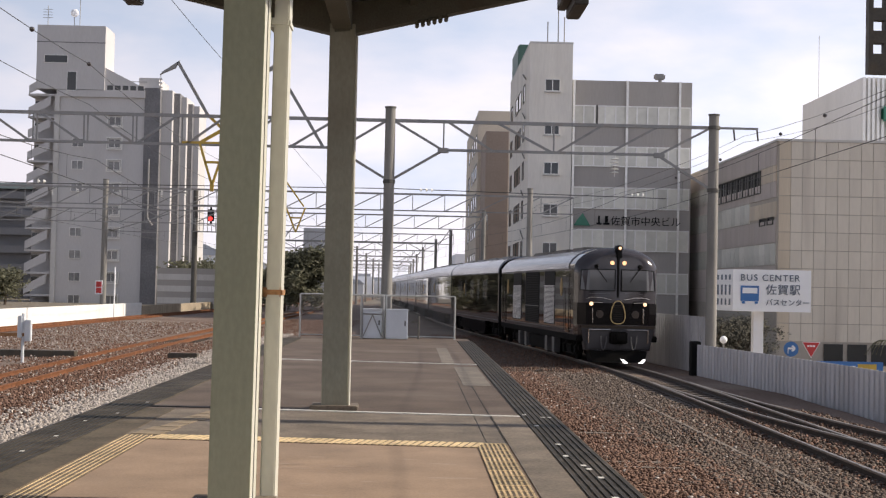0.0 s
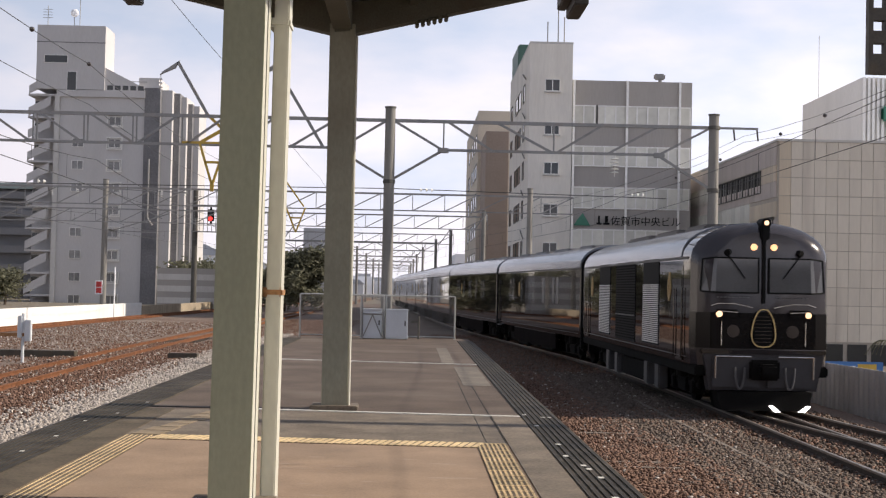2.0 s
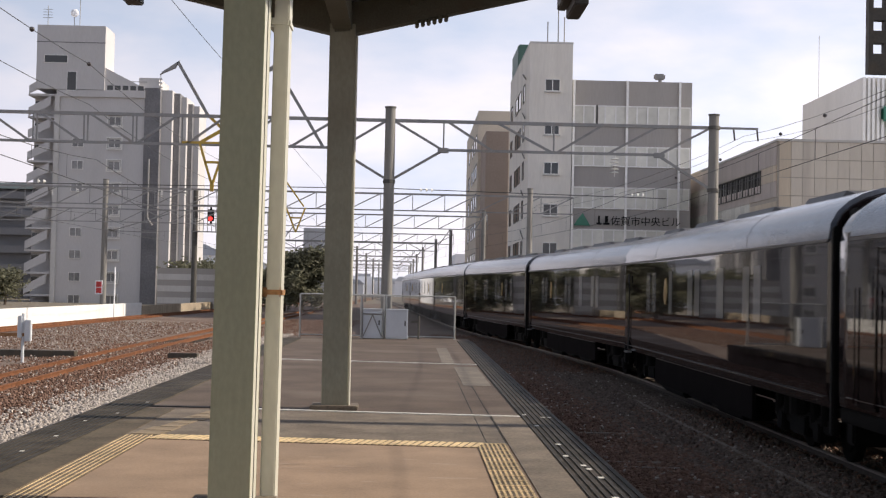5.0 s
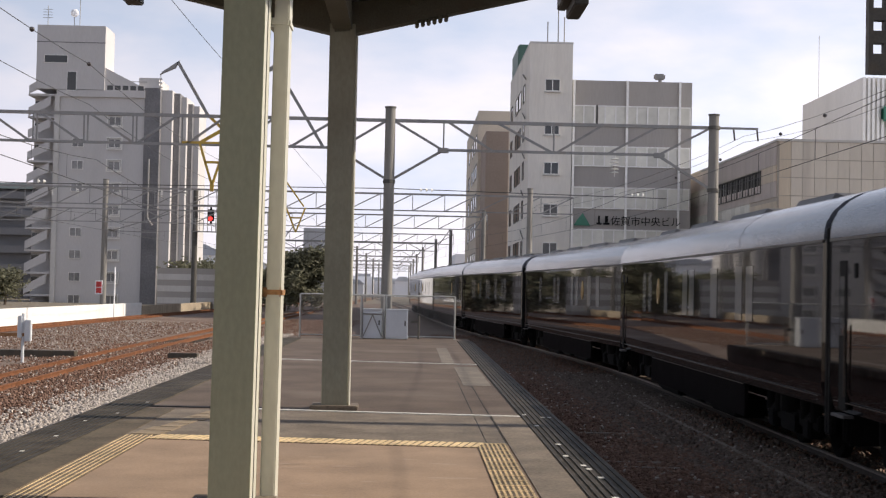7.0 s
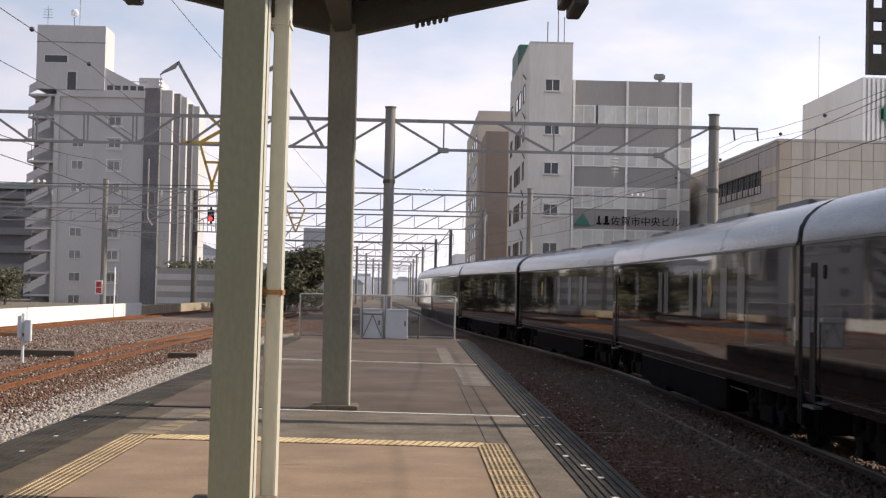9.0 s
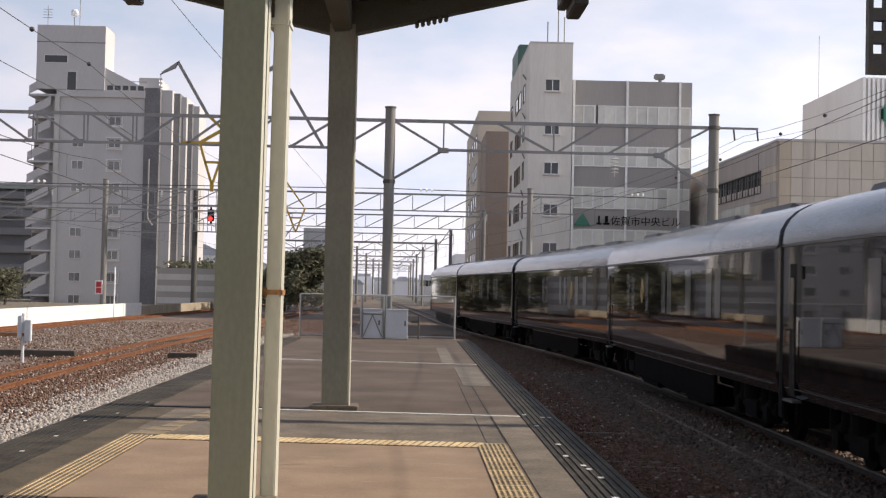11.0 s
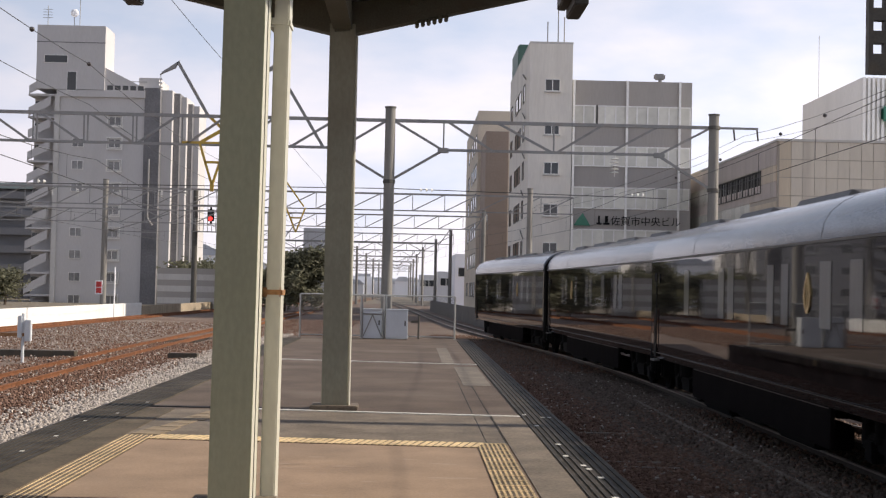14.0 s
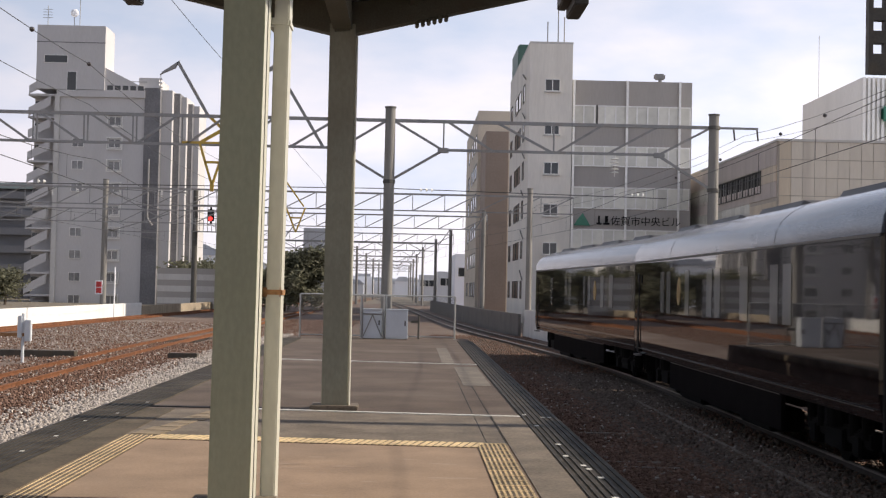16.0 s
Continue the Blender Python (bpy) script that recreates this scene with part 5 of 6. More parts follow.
def station_building():
    b = thing("tiled_building", "wide beige tiled station-front building with ribbon windows", "building")
    X, Y0, Y1, Z = 22.75, 88, 130, 11.25
    bm = B()
    box(bm, X, 60, Y0, Y1, -3, Z)
    part("wall", bm, M_TILEDK, b)
    bm = B()
    box(bm, X - 0.1, 60.1, Y0 - 0.1, Y1 + 0.1, Z, Z + 0.15)
    part("coping", bm, M_BRIDGE, b)
    pw, ph = 0.74, 1.14
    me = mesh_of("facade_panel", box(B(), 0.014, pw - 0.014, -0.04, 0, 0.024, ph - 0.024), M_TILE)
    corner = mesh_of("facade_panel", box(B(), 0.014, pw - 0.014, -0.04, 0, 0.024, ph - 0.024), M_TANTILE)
    for i in range(24):
        for k in range(11):
            piece("facade_panel", corner if i == 0 else me, b, pose(X + 0.05 + i * pw, Y0, Z - (k + 1) * ph))
    for k in range(10):
        bm = B()
        box(bm, X + 3.0 + 1.5 * k, X + 4.2 + 1.5 * k, Y0 - 0.08, Y0, -2.65, -1.4)
        part("street_window", bm, M_GLASSDK, b)
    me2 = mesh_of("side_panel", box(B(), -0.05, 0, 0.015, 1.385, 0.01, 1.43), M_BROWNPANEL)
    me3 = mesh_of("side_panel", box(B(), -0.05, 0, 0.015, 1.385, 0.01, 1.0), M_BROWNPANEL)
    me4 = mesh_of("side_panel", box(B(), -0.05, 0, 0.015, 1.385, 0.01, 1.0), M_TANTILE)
    me5 = mesh_of("curtain_pane", box(B(), -0.05, 0, 0.02, 1.38, 0.02, 1.38), M_JAWIN)
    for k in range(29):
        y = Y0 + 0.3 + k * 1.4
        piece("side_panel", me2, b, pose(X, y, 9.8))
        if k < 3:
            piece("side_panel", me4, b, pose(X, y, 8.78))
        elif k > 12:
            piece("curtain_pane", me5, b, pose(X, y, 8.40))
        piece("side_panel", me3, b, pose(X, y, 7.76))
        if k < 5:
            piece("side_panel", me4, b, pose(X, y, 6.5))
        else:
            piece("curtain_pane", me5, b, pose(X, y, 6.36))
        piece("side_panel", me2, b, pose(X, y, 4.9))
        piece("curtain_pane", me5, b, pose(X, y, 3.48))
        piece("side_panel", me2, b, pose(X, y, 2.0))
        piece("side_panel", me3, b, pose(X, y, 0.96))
    for k in range(8):
        window(b, X, Y0 + 5.0 + k * 1.7, 8.98, 1.68, 1.5, face="x", mull=1, frame_m=M_DKSTEEL)
    for y in (Y0 + 1.6, Y0 + 3.6):
        window(b, X, y, 6.3, 1.5, 0.5, face="x", mull=0, frame_m=M_DKSTEEL)
    c = thing("department_store", "pale concrete department store with a ribbed front wall", "building")
    bm = B()
    box(bm, 38.1, 60, 120, 138.4, -3, 20.4)
    part("wall", bm, M_PALESTORE, c)
    for k in range(18):
        bm = B()
        box(bm, 38.15 + 0.4 * k, 38.36 + 0.4 * k, 119.7, 120, 5, 20.4)
        part("rib", bm, M_ALU, c)
    bm = B()
    box(bm, 39.6, 43.5, 119.2, 119.6, 16.6, 17.9, 0.5)
    part("green_mark", bm, M_GREEN, c, "green sign shape")
    bm = B()
    tube(bm, (38.4, 134, 20.4), (38.4, 134, 26.5), 0.022, 6)
    part("mast", bm, M_STEEL, c)


def bus_sign():
    s = thing("bus_sign", "white box sign for the bus centre on a white post", "sign")
    Y = 55
    bm = B()
    loft(bm, [[(12.5, Y, z), (15.57, Y, z), (15.4, Y + 2.2, z), (12.28, Y + 2.4, z)] for z in (0.92, 2.56)])
    part("board", bm, M_SIGNW, s)
    bm = B()
    box(bm, 13.45, 13.85, Y + 0.5, Y + 0.9, -2.8, 0.92, 0.01)
    part("post", bm, M_SIGNW, s)
    sign_text(s, "BUS CENTER", 12.78, Y - 0.03, 2.12, 0.36, M_SIGNTXT, spread=1.18)
    sign_text(s, "佐賀駅", 13.78, Y - 0.03, 1.62, 0.44, M_SIGNTXT, spread=1.12)
    sign_text(s, "バスセンター", 13.78, Y - 0.03, 1.18, 0.29, M_SIGNTXT)
    bm = B()
    box(bm, 12.8, 13.52, Y - 0.03, Y - 0.01, 1.32, 1.92, 0.008)
    ic = part("bus_icon", bm, M_BLUE, s)
    bm = B()
    box(bm, 12.87, 13.45, Y - 0.045, Y - 0.031, 1.62, 1.84)
    part("icon_window", bm, M_SIGNW, ic)
    for x in (12.86, 13.36):
        bm = B()
        box(bm, x, x + 0.12, Y - 0.03, Y - 0.01, 1.22, 1.31)
        part("icon_wheel", bm, M_BLUE, ic)
    # unreadable side lettering as bars
    for k in range(4):
        for z0, z1 in ((2.15, 2.35), (1.55, 1.95), (1.15, 1.4)):
            bm = B()
            y = Y + 0.3 + 0.5 * k
            x = 12.5 - 0.22 * (y - Y) / 2.4
            box(bm, x - 0.02, x + 0.005, y, y + 0.36, z0, z1)
            part("side_bar", bm, M_SIGNTXT, s)


# ---- gantries, signals, wires ----
def gantries():
    g = thing("catenary_gantry", "grey steel lattice gantry on concrete poles over the tracks", "gantry", group="catenary gantries")
    for x in (-20.5, -0.85, 9.75):
        pole(g, x, 46, 7.4, 0.18)
    T, U = 7.0, 6.07
    for name, z, w in (("top_chord", T, 0.09), ("bottom_chord", U, 0.072)):
        for x0, x1 in ((-26, 9.75),) if z > 6.5 else ((-26, -2.6), (0.87, 7.94)):
            bm = B()
            bar(bm, (x0, 46, z), (x1, 46, z), w, w * 1.2)
            part(name, bm, M_STEEL, g)
    falling = ((-25.7, -24.3), (-23.9, -22.5), (-22.1, -20.7), (-17.4, -16.0), (-15.6, -14.2), (-13.9, -12.53), (-12.23, -10.84), (-10.59, -9.16), (-0.74, 0.87), (1.03, 2.51), (2.64, 4.45))
    rising = ((-20.3, -18.9), (-18.7, -17.6), (-9.05, -7.75), (-7.46, -6.2), (-5.9, -4.6), (-4.08, -2.6), (-2.45, -0.95), (4.6, 6.1), (6.27, 7.92), (7.94, 9.65))
    for x0, x1 in falling + rising:
        z0, z1 = (T, U) if (x0, x1) in falling else (U, T)
        bm = B()
        bar(bm, (x0, 46, z0), (x1, 46, z1), 0.075)
        part("brace", bm, M_STEEL, g)
    for x in (-14.0, -12.42, -12.3, -10.78, -10.66, -9.2, -9.08, -7.6, 0.9, 4.5):
        bm = B()
        bar(bm, (x, 46, U), (x, 46, T), 0.05)
        part("post", bm, M_STEEL, g)
    bm = B()
    bar(bm, (5.9, 46, T), (5.9, 46, 7.65), 0.06)
    part("stub", bm, M_DKSTEEL, g)
    for x, z in ((0.87, U), (7.94, U)):
        bm = B()
        box(bm, x - 0.16, x + 0.2, 45.94, 46.06, z - 0.1, z + 0.07, 0.02)
        part("gusset", bm, M_STEEL, g)
    for a, b in (((-0.9, 46, 5.05), (-2.6, 46, 6.05)), ((-0.8, 46, 5.05), (0.87, 46, 6.05)), ((9.7, 46, 4.95), (7.94, 46, 6.05))):
        bm = B()
        bar(bm, a, b, 0.08)
        part("knee_brace", bm, M_STEEL, g)
    for x, z in ((-0.85, 5.0), (9.75, 4.95), (9.75, 7.0)):
        bm = B()
        tube(bm, (x, 46, z - 0.06), (x, 46, z + 0.06), 0.2, 14)
        part("clamp", bm, M_DKSTEEL, g)
    bm = B()
    bar(bm, (9.75, 46, 7.0), (11.2, 46, 7.0), 0.07)
    arm = part("outrigger", bm, M_STEEL, g)
    for x in (10.4, 11.17):
        bm = B()
        tube(bm, (x, 46, 6.96), (x + 0.04, 46, 6.6), 0.03, 8)
        part("insulator_rod", bm, M_DKINS, arm)
    for x0, knee, m in ((-6.25, True, M_YPAINT), (-3.1, False, M_STEEL)):
        bent = (((x0, 46.05, 6.55), (x0 - 0.55, 46.05, 7.05), m), ((x0 - 0.55, 46.05, 7.05), (x0 - 1.55, 46.05, 8.75), M_STEEL), ((x0, 46.05, 6.6), (x0 - 0.8, 46.05, 6.12), m))
        straight = (((x0 + 0.1, 46.05, 6.05), (x0 - 1.55, 46.05, 8.75), m),)
        for a, b, mm in bent if knee else straight:
            bm = B()
            bar(bm, a, b, 0.10)
            part("horn_arm", bm, mm, g)
        bm = B()
        x1 = x0 - 1.55
        loft(bm, [[(x1 + 0.05, y, 8.8), (x1 - 0.08, y, 8.55), (x1 - 0.58, y, 8.32), (x1 - 0.5, y, 8.42)] for y in (46.0, 46.1)])
        part("horn_tip", bm, M_STEEL, g)
        insulator(g, (x1 - 0.55, 46.05, 8.32), 0.55)
    for x in (-6.6,):
        for a, b in (((x - 0.42, 46, 6.1), (x, 46, 4.75)), ((x + 0.42, 46, 6.1), (x, 46, 4.75)), ((x - 0.25, 46, 5.5), (x + 0.25, 46, 5.5)), ((x - 1.0, 46, 6.13), (x + 0.6, 46, 6.13))):
            bm = B()
            bar(bm, a, b, 0.075)
            part("yellow_hanger", bm, M_YPAINT, g, "yellow painted hanger")
        bm = B()
        box(bm, x - 0.06, x + 0.06, 45.95, 46.05, 4.55, 4.78)
        part("hanger_foot", bm, M_YPAINT, g)
    for a, b in (((-7.7, 84.9, 6.22), (-7.1, 84.9, 4.75)), ((-6.55, 84.9, 6.24), (-7.1, 84.9, 4.75)), ((-7.45, 84.9, 5.62), (-6.8, 84.9, 5.62)), ((-7.85, 84.9, 7.95), (-6.65, 84.9, 6.3))):
        bm = B()
        bar(bm, a, b, 0.09)
        part("yellow_hanger", bm, M_YPAINT, g, "yellow painted hanger")
    insulator(g, (-2.75, 46, 5.6), 0.5)
    insulator(g, (6.51, 46, 6.05), 0.72, M_CERAMIC, 0.16)
    rights = {85: 6.95, 110: 5.4, 148: 3.85, 176: 2.75, 213: 1.4, 255: 0.6, 300: 0.0, 350: -0.6, 400: -1.2}
    for y, x in rights.items():
        gg = gantry_frame(y, {85: -27.2, 110: -34.2}.get(y, -20.6), x + (2.6 if y == 85 else 0.3), 6.2, 7.2, {85: (-27.0, x), 110: (-34.0, x)}.get(y, (-20.4, -8.5, x)), 1.9, w=0.09 if y < 150 else 0.12, lean=y < 150)
        for p in (x - 2.6, -9.4):
            insulator(gg, (p, y, 6.15), 0.5)
            bm = B()
            bar(bm, (p, y, 6.15), (p - 0.9, y, 4.9), 0.07)
            part("registration_arm", bm, M_STEEL, gg)
    # the gantry above the platform, with its perforated hanger
    h = gantry_frame(16.7, -14, 13.5, 6.5, 7.6, (-14, 13.5), 2.2, w=0.24, label="steel gantry above the platform with a perforated hanger")
    bm = B()
    X, Y, Z0 = 5.484, 16.7, 4.216
    W = 0.123
    for a in ((X - W, X - W + 0.055), (X + W - 0.055, X + W)):
        box(bm, a[0], a[1], Y - 0.06, Y + 0.06, Z0, 6.55)
    z = Z0
    for k in range(9):
        top = Z0 + 0.24 if k == 0 else z + 0.15
        box(bm, X - W + 0.055, X + W - 0.055, Y - 0.058, Y + 0.058, z, min(top, 6.5))
        z = top + 0.125
        if z > 6.3:
            break
    part("perforated_hanger", bm, M_HANGER, h, "dark brown perforated steel hanger")


def insulator(parent, top, ln, m=None, r=0.065):
    bm = B()
    x, y, z = top
    tube(bm, (x, y, z), (x, y, z - ln), 0.015, 6)
    n = max(3, int(ln / 0.14))
    for k in range(n):
        zz = z - 0.1 - (ln - 0.15) * k / n
        tube(bm, (x, y, zz), (x, y, zz - 0.05), r * 0.5, 10, r)
    part("insulator", bm, m or M_CERAMIC, parent)


def wire(parent, pts, r=0.012, m=None):
    bm = B()
    for a, b in zip(pts, pts[1:]):
        tube(bm, a, b, r, 5, caps=False)
    part("wire", bm, m or M_WIRE, parent)


def wires():
    spans = [-30, 16.7, 46, 85, 110, 148, 176, 213, 255, 300, 350]

    def run(fx, label, levels, dropper=True):
        t = thing("overhead_line", label, "overhead wire", group="overhead lines")
        for z, sag, r in levels:
            pts = []
            for y0, y1 in zip(spans, spans[1:]):
                for k in range(8):
                    u = k / 8
                    y = y0 + (y1 - y0) * u
                    pts.append((fx(y), y, z - sag * 4 * u * (1 - u)))
            wire(t, pts, r)
        if dropper:
            (z1, s1, _), (z0, s0, _) = levels[0], levels[1]
            for y0, y1 in zip(spans[1:5], spans[2:6]):
                for k in range(1, 7):
                    u = k / 7
                    y = y0 + (y1 - y0) * u
                    bm = B()
                    tube(bm, (fx(y), y, z0), (fx(y), y, z1 - s1 * 4 * u * (1 - u)), 0.006, 4)
                    part("dropper", bm, M_WIRE, t)
        return t
    t = run(lambda y: float(line_x(y)) - 0.1, "dark catenary and contact wire over the running track", ((4.75, 0.25, 0.007), (4.0, 0.0, 0.0065)))
    for y in (24.5, 27.5, 33.0, 38.5):
        bm = B()
        bmesh.ops.create_icosphere(bm, subdivisions=1, radius=0.04)
        bmesh.ops.translate(bm, verts=bm.verts, vec=(float(line_x(y)) - 0.1, y, 4.72))
        part("clamp", bm, M_DKINS, t)
    run(lambda y: float(left_line(y)), "dark catenary and contact wire over the rusty track", ((5.5, 0.45, 0.011), (4.6, 0.0, 0.011)))
    f = run(lambda y: float(left_line(y)) - 0.3, "dark feeder wires above the rusty track", ((8.6, 0.3, 0.012), (7.3, 0.3, 0.010)), False)
    for y in (38.5, 45.9):
        bm = B()
        u = (y - 16.7) / 29.3
        bmesh.ops.create_icosphere(bm, subdivisions=2, radius=0.075)
        bmesh.ops.translate(bm, verts=bm.verts, vec=(float(left_line(y)) - 0.3, y, 8.6 - 1.2 * u * (1 - u)))
        part("wire_ball", bm, M_DKINS, f)
    run(lambda y: -5.5 - 0.003 * y, "thin dark feeder wire above the platform edge", ((8.1, 0.15, 0.008),), False)
    run(lambda y: float(line_x(y)) + 3.7, "thin dark feeder wires on outriggers", ((6.75, 0.35, 0.007), (6.55, 0.5, 0.006)), False)
    run(lambda y: -19.8 + 0.01 * y, "dark catenary and contact wire over the far track", ((5.6, 0.4, 0.012), (4.7, 0.0, 0.012)))
    c = thing("cross_cable", "dark cable with white insulators across the tracks", "cable")
    wire(c, [(-26, 52, 5.3), (-14, 52, 5.1), (-0.9, 52, 5.2), (9.3, 52, 5.05)], 0.016)
    for x in (0.2, 0.4, 0.6, 8.0, 8.2, 8.4, -13.8, -13.6):
        bm = B()
        tube(bm, (x, 52, 5.17), (x + 0.07, 52, 5.17), 0.08, 10, 0.03)
        part("insulator", bm, M_CERAMIC, c)


left_line = spline((-40, 0, 33, 55, 80, 130, 200, 300), (-9.0, -9.6, -10.1, -10.5, -10.6, -10.4, -10.0, -9.5))


def branch_x(y):
    d = 42 - y
    off = 0.0036 * d * d if d < 16.3 else 0.956 + (d - 16.3) * 0.117
    return float(line_x(y)) + off


def tree(label, x, y, z, h, r, seed, n=900, leaf=0.28, foliage=None):
    rng = random.Random(seed)
    t = thing("tree", label, "tree", at=(x, y, z), group="trees by the line")
    bm = B()
    tube(bm, (0, 0, 0), (0.1, 0, h * 0.5), 0.16, 8, 0.10)
    ends = []
    for k in range(6):
        a = k * 1.05 + rng.random()
        e = Vector((math.cos(a) * r * 0.55, math.sin(a) * r * 0.55, h * (0.55 + 0.3 * rng.random())))
        tube(bm, (0.08, 0, h * 0.35), e, 0.07, 6, 0.02)
        ends.append(e)
    part("trunk", bm, M_BARK, t)
    cl = [Vector((rng.gauss(0, r * 0.45), rng.gauss(0, r * 0.45), h * (0.22 + 0.7 * rng.random()))) for _ in range(26)] + ends
    bm = B()
    for k in range(n):
        c = rng.choice(cl)
        p = c + Vector((rng.gauss(0, r * 0.2), rng.gauss(0, r * 0.2), rng.gauss(0, h * 0.07)))
        u = Vector((rng.gauss(0, 1), rng.gauss(0, 1), rng.gauss(0, 0.6))).normalized()
        w = u.orthogonal().normalized()
        s = leaf * (0.5 + rng.random())
        q = [bm.verts.new(p + u * s), bm.verts.new(p + w * s * 0.5), bm.verts.new(p - u * s), bm.verts.new(p - w * s * 0.5)]
        bm.faces.new(q)
    tagged(part("crown", bm, foliage or M_HAZYLEAF, t), kind="stuff")
    return t


def left_side():
    # signal mast
    s = thing("signal_mast", "railway signal on a mast showing a red light", "signal")
    SX, SY = -22.4, 145
    pole(s, SX, SY, 11.2, 0.28, M_DKSTEEL)
    for z in (6.9, 9.6):
        bm = B()
        box(bm, SX - 0.3, SX + 2.3, SY - 0.7, SY + 0.7, z - 0.07, z)
        part("platform_grate", bm, M_STEEL, s)
    for k in range(6):
        bm = B()
        bar(bm, (SX + 0.1 + 0.42 * k, SY - 0.7, 6.9), (SX + 0.1 + 0.42 * k, SY - 0.7, 11.2 if k % 2 else 8.2), 0.06)
        part("guard_rail", bm, M_STEEL, s)
    for z in (7.5, 8.2, 10.4, 11.2):
        bm = B()
        bar(bm, (SX, SY - 0.7, z), (SX + 2.3, SY - 0.7, z), 0.05)
        part("guard_rail", bm, M_STEEL, s)
    HX = SX + 1.75
    bm = B()
    box(bm, HX - 0.34, HX + 0.34, SY - 1.4, SY - 0.9, 7.65, 9.35, 0.25)
    hd = part("signal_head", bm, M_BLACK, s, "black oval signal head")
    bm = B()
    tube(bm, (HX, SY - 1.46, 8.15), (HX, SY - 1.4, 8.15), 0.22, 14)
    part("red_lamp", bm, M_LAMPRED, hd, "lit red lamp")
    bm = B()
    tube(bm, (HX, SY - 1.46, 8.85), (HX, SY - 1.4, 8.85), 0.2, 14)
    part("dark_lamp", bm, M_GLASSDK, hd)
    # line pole behind the white wall, with bracket arms and a plate
    p = thing("line_pole", "weathered concrete line pole with bracket arms and an orange plate", "pole")
    LX, LY = -24.4, 112
    pole(p, LX, LY, 9.6, 0.24, M_POLE)
    for a, b in (((LX, LY, 8.9), (LX + 6.5, LY, 8.7)), ((LX, LY, 8.9), (LX + 4.5, LY, 6.6)), ((LX, LY, 5.4), (LX + 5.0, LY, 7.0)), ((LX, LY, 8.9), (LX - 4.5, LY, 9.0)), ((LX, LY, 5.6), (LX + 4.0, LY, 5.5))):
        bm = B()
        bar(bm, a, b, 0.08)
        part("bracket_arm", bm, M_STEEL, p)
    for x in (-2.2, -4.2, 4.4, 6.3):
        insulator(p, (LX + x, LY, 8.9), 0.7, M_CERAMIC, 0.1)
    bm = B()
    box(bm, LX - 0.55, LX + 0.0, LY - 0.32, LY - 0.25, 0.55, 1.65)
    plate = part("plate", bm, M_SIGNW, p)
    for z in (0.65, 1.13):
        bm = B()
        box(bm, LX - 0.48, LX - 0.07, LY - 0.35, LY - 0.32, z, z + 0.42)
        part("mark", bm, M_RED, plate)
    # slim white pole behind the wall
    bm = B()
    tube(bm, (-21.4, 102, -1.2), (-21.4, 102, 2.6), 0.05, 8)
    solid("slim_pole", bm, M_SIGNW, "slim white metal pole behind the wall", "pole")
    # trackside post with box
    q = thing("trackside_post", "pale grey trackside post carrying two boxes", "post", at=(-12.2, 44.7, -1.12))
    bm = B()
    tube(bm, (0, 0, 0), (0, 0, 1.62), 0.05, 10)
    part("post", bm, M_CABINET, q)
    for x0, x1, z0, z1 in ((-0.16, -0.02, 0.85, 1.55), (0.06, 0.26, 0.75, 1.42)):
        bm = B()
        box(bm, x0, x1, -0.1, 0.1, z0, z1, 0.02)
        part("box", bm, M_CABINET, q)
    bm = B()
    bar(bm, (-0.9, 0, 0.95), (0.2, 0, 0.95), 0.1, 0.1)
    part("arm", bm, M_RUST, q)
    # cable troughs
    for x0, x1, y in ((-14.6, -11.6, 49), (-8.4, -7.4, 49)):
        bm = B()
        box(bm, x0, x1, y, y + 0.5, -1.15, -0.86, 0.02)
        solid("cable_trough", bm, M_HANGER, "dark concrete cable trough lid", "cable trough", group="cable troughs")
    # banded concrete wall
    b = thing("banded_wall", "pale concrete wall with darker bands", "wall")
    for k in range(7):
        bm = B()
        box(bm, -27.0, -19.0, 150 - 0.03 * (k % 2), 152, -1.2 + 0.62 * k, -0.58 + 0.62 * k)
        part("band", bm, M_BRIDGE if k % 2 else M_JAPANEL, b)
    tree("dark green leafy tree behind the tracks", -10.9, 140, -1.2, 6.3, 2.2, 3, 9000, 0.2)
    tree("dark green leafy tree behind the tracks", -13.2, 146, -1.2, 5.4, 2.0, 4, 6000, 0.2)
    tree("green bush above the banded wall", -22.8, 158, -1.2, 5.6, 1.6, 5, 1760, 0.17)
    tree("green bush above the banded wall", -20.2, 160, -1.2, 5.0, 1.4, 6, 1540, 0.17)
    tree("dark green tree beside the apartment tower", -46.5, 150, -1.2, 5.2, 2.6, 7, 3300, 0.17)
    tree("dark green tree beside the apartment tower", -43.5, 152, -1.2, 4.2, 2.0, 8, 2200, 0.17)


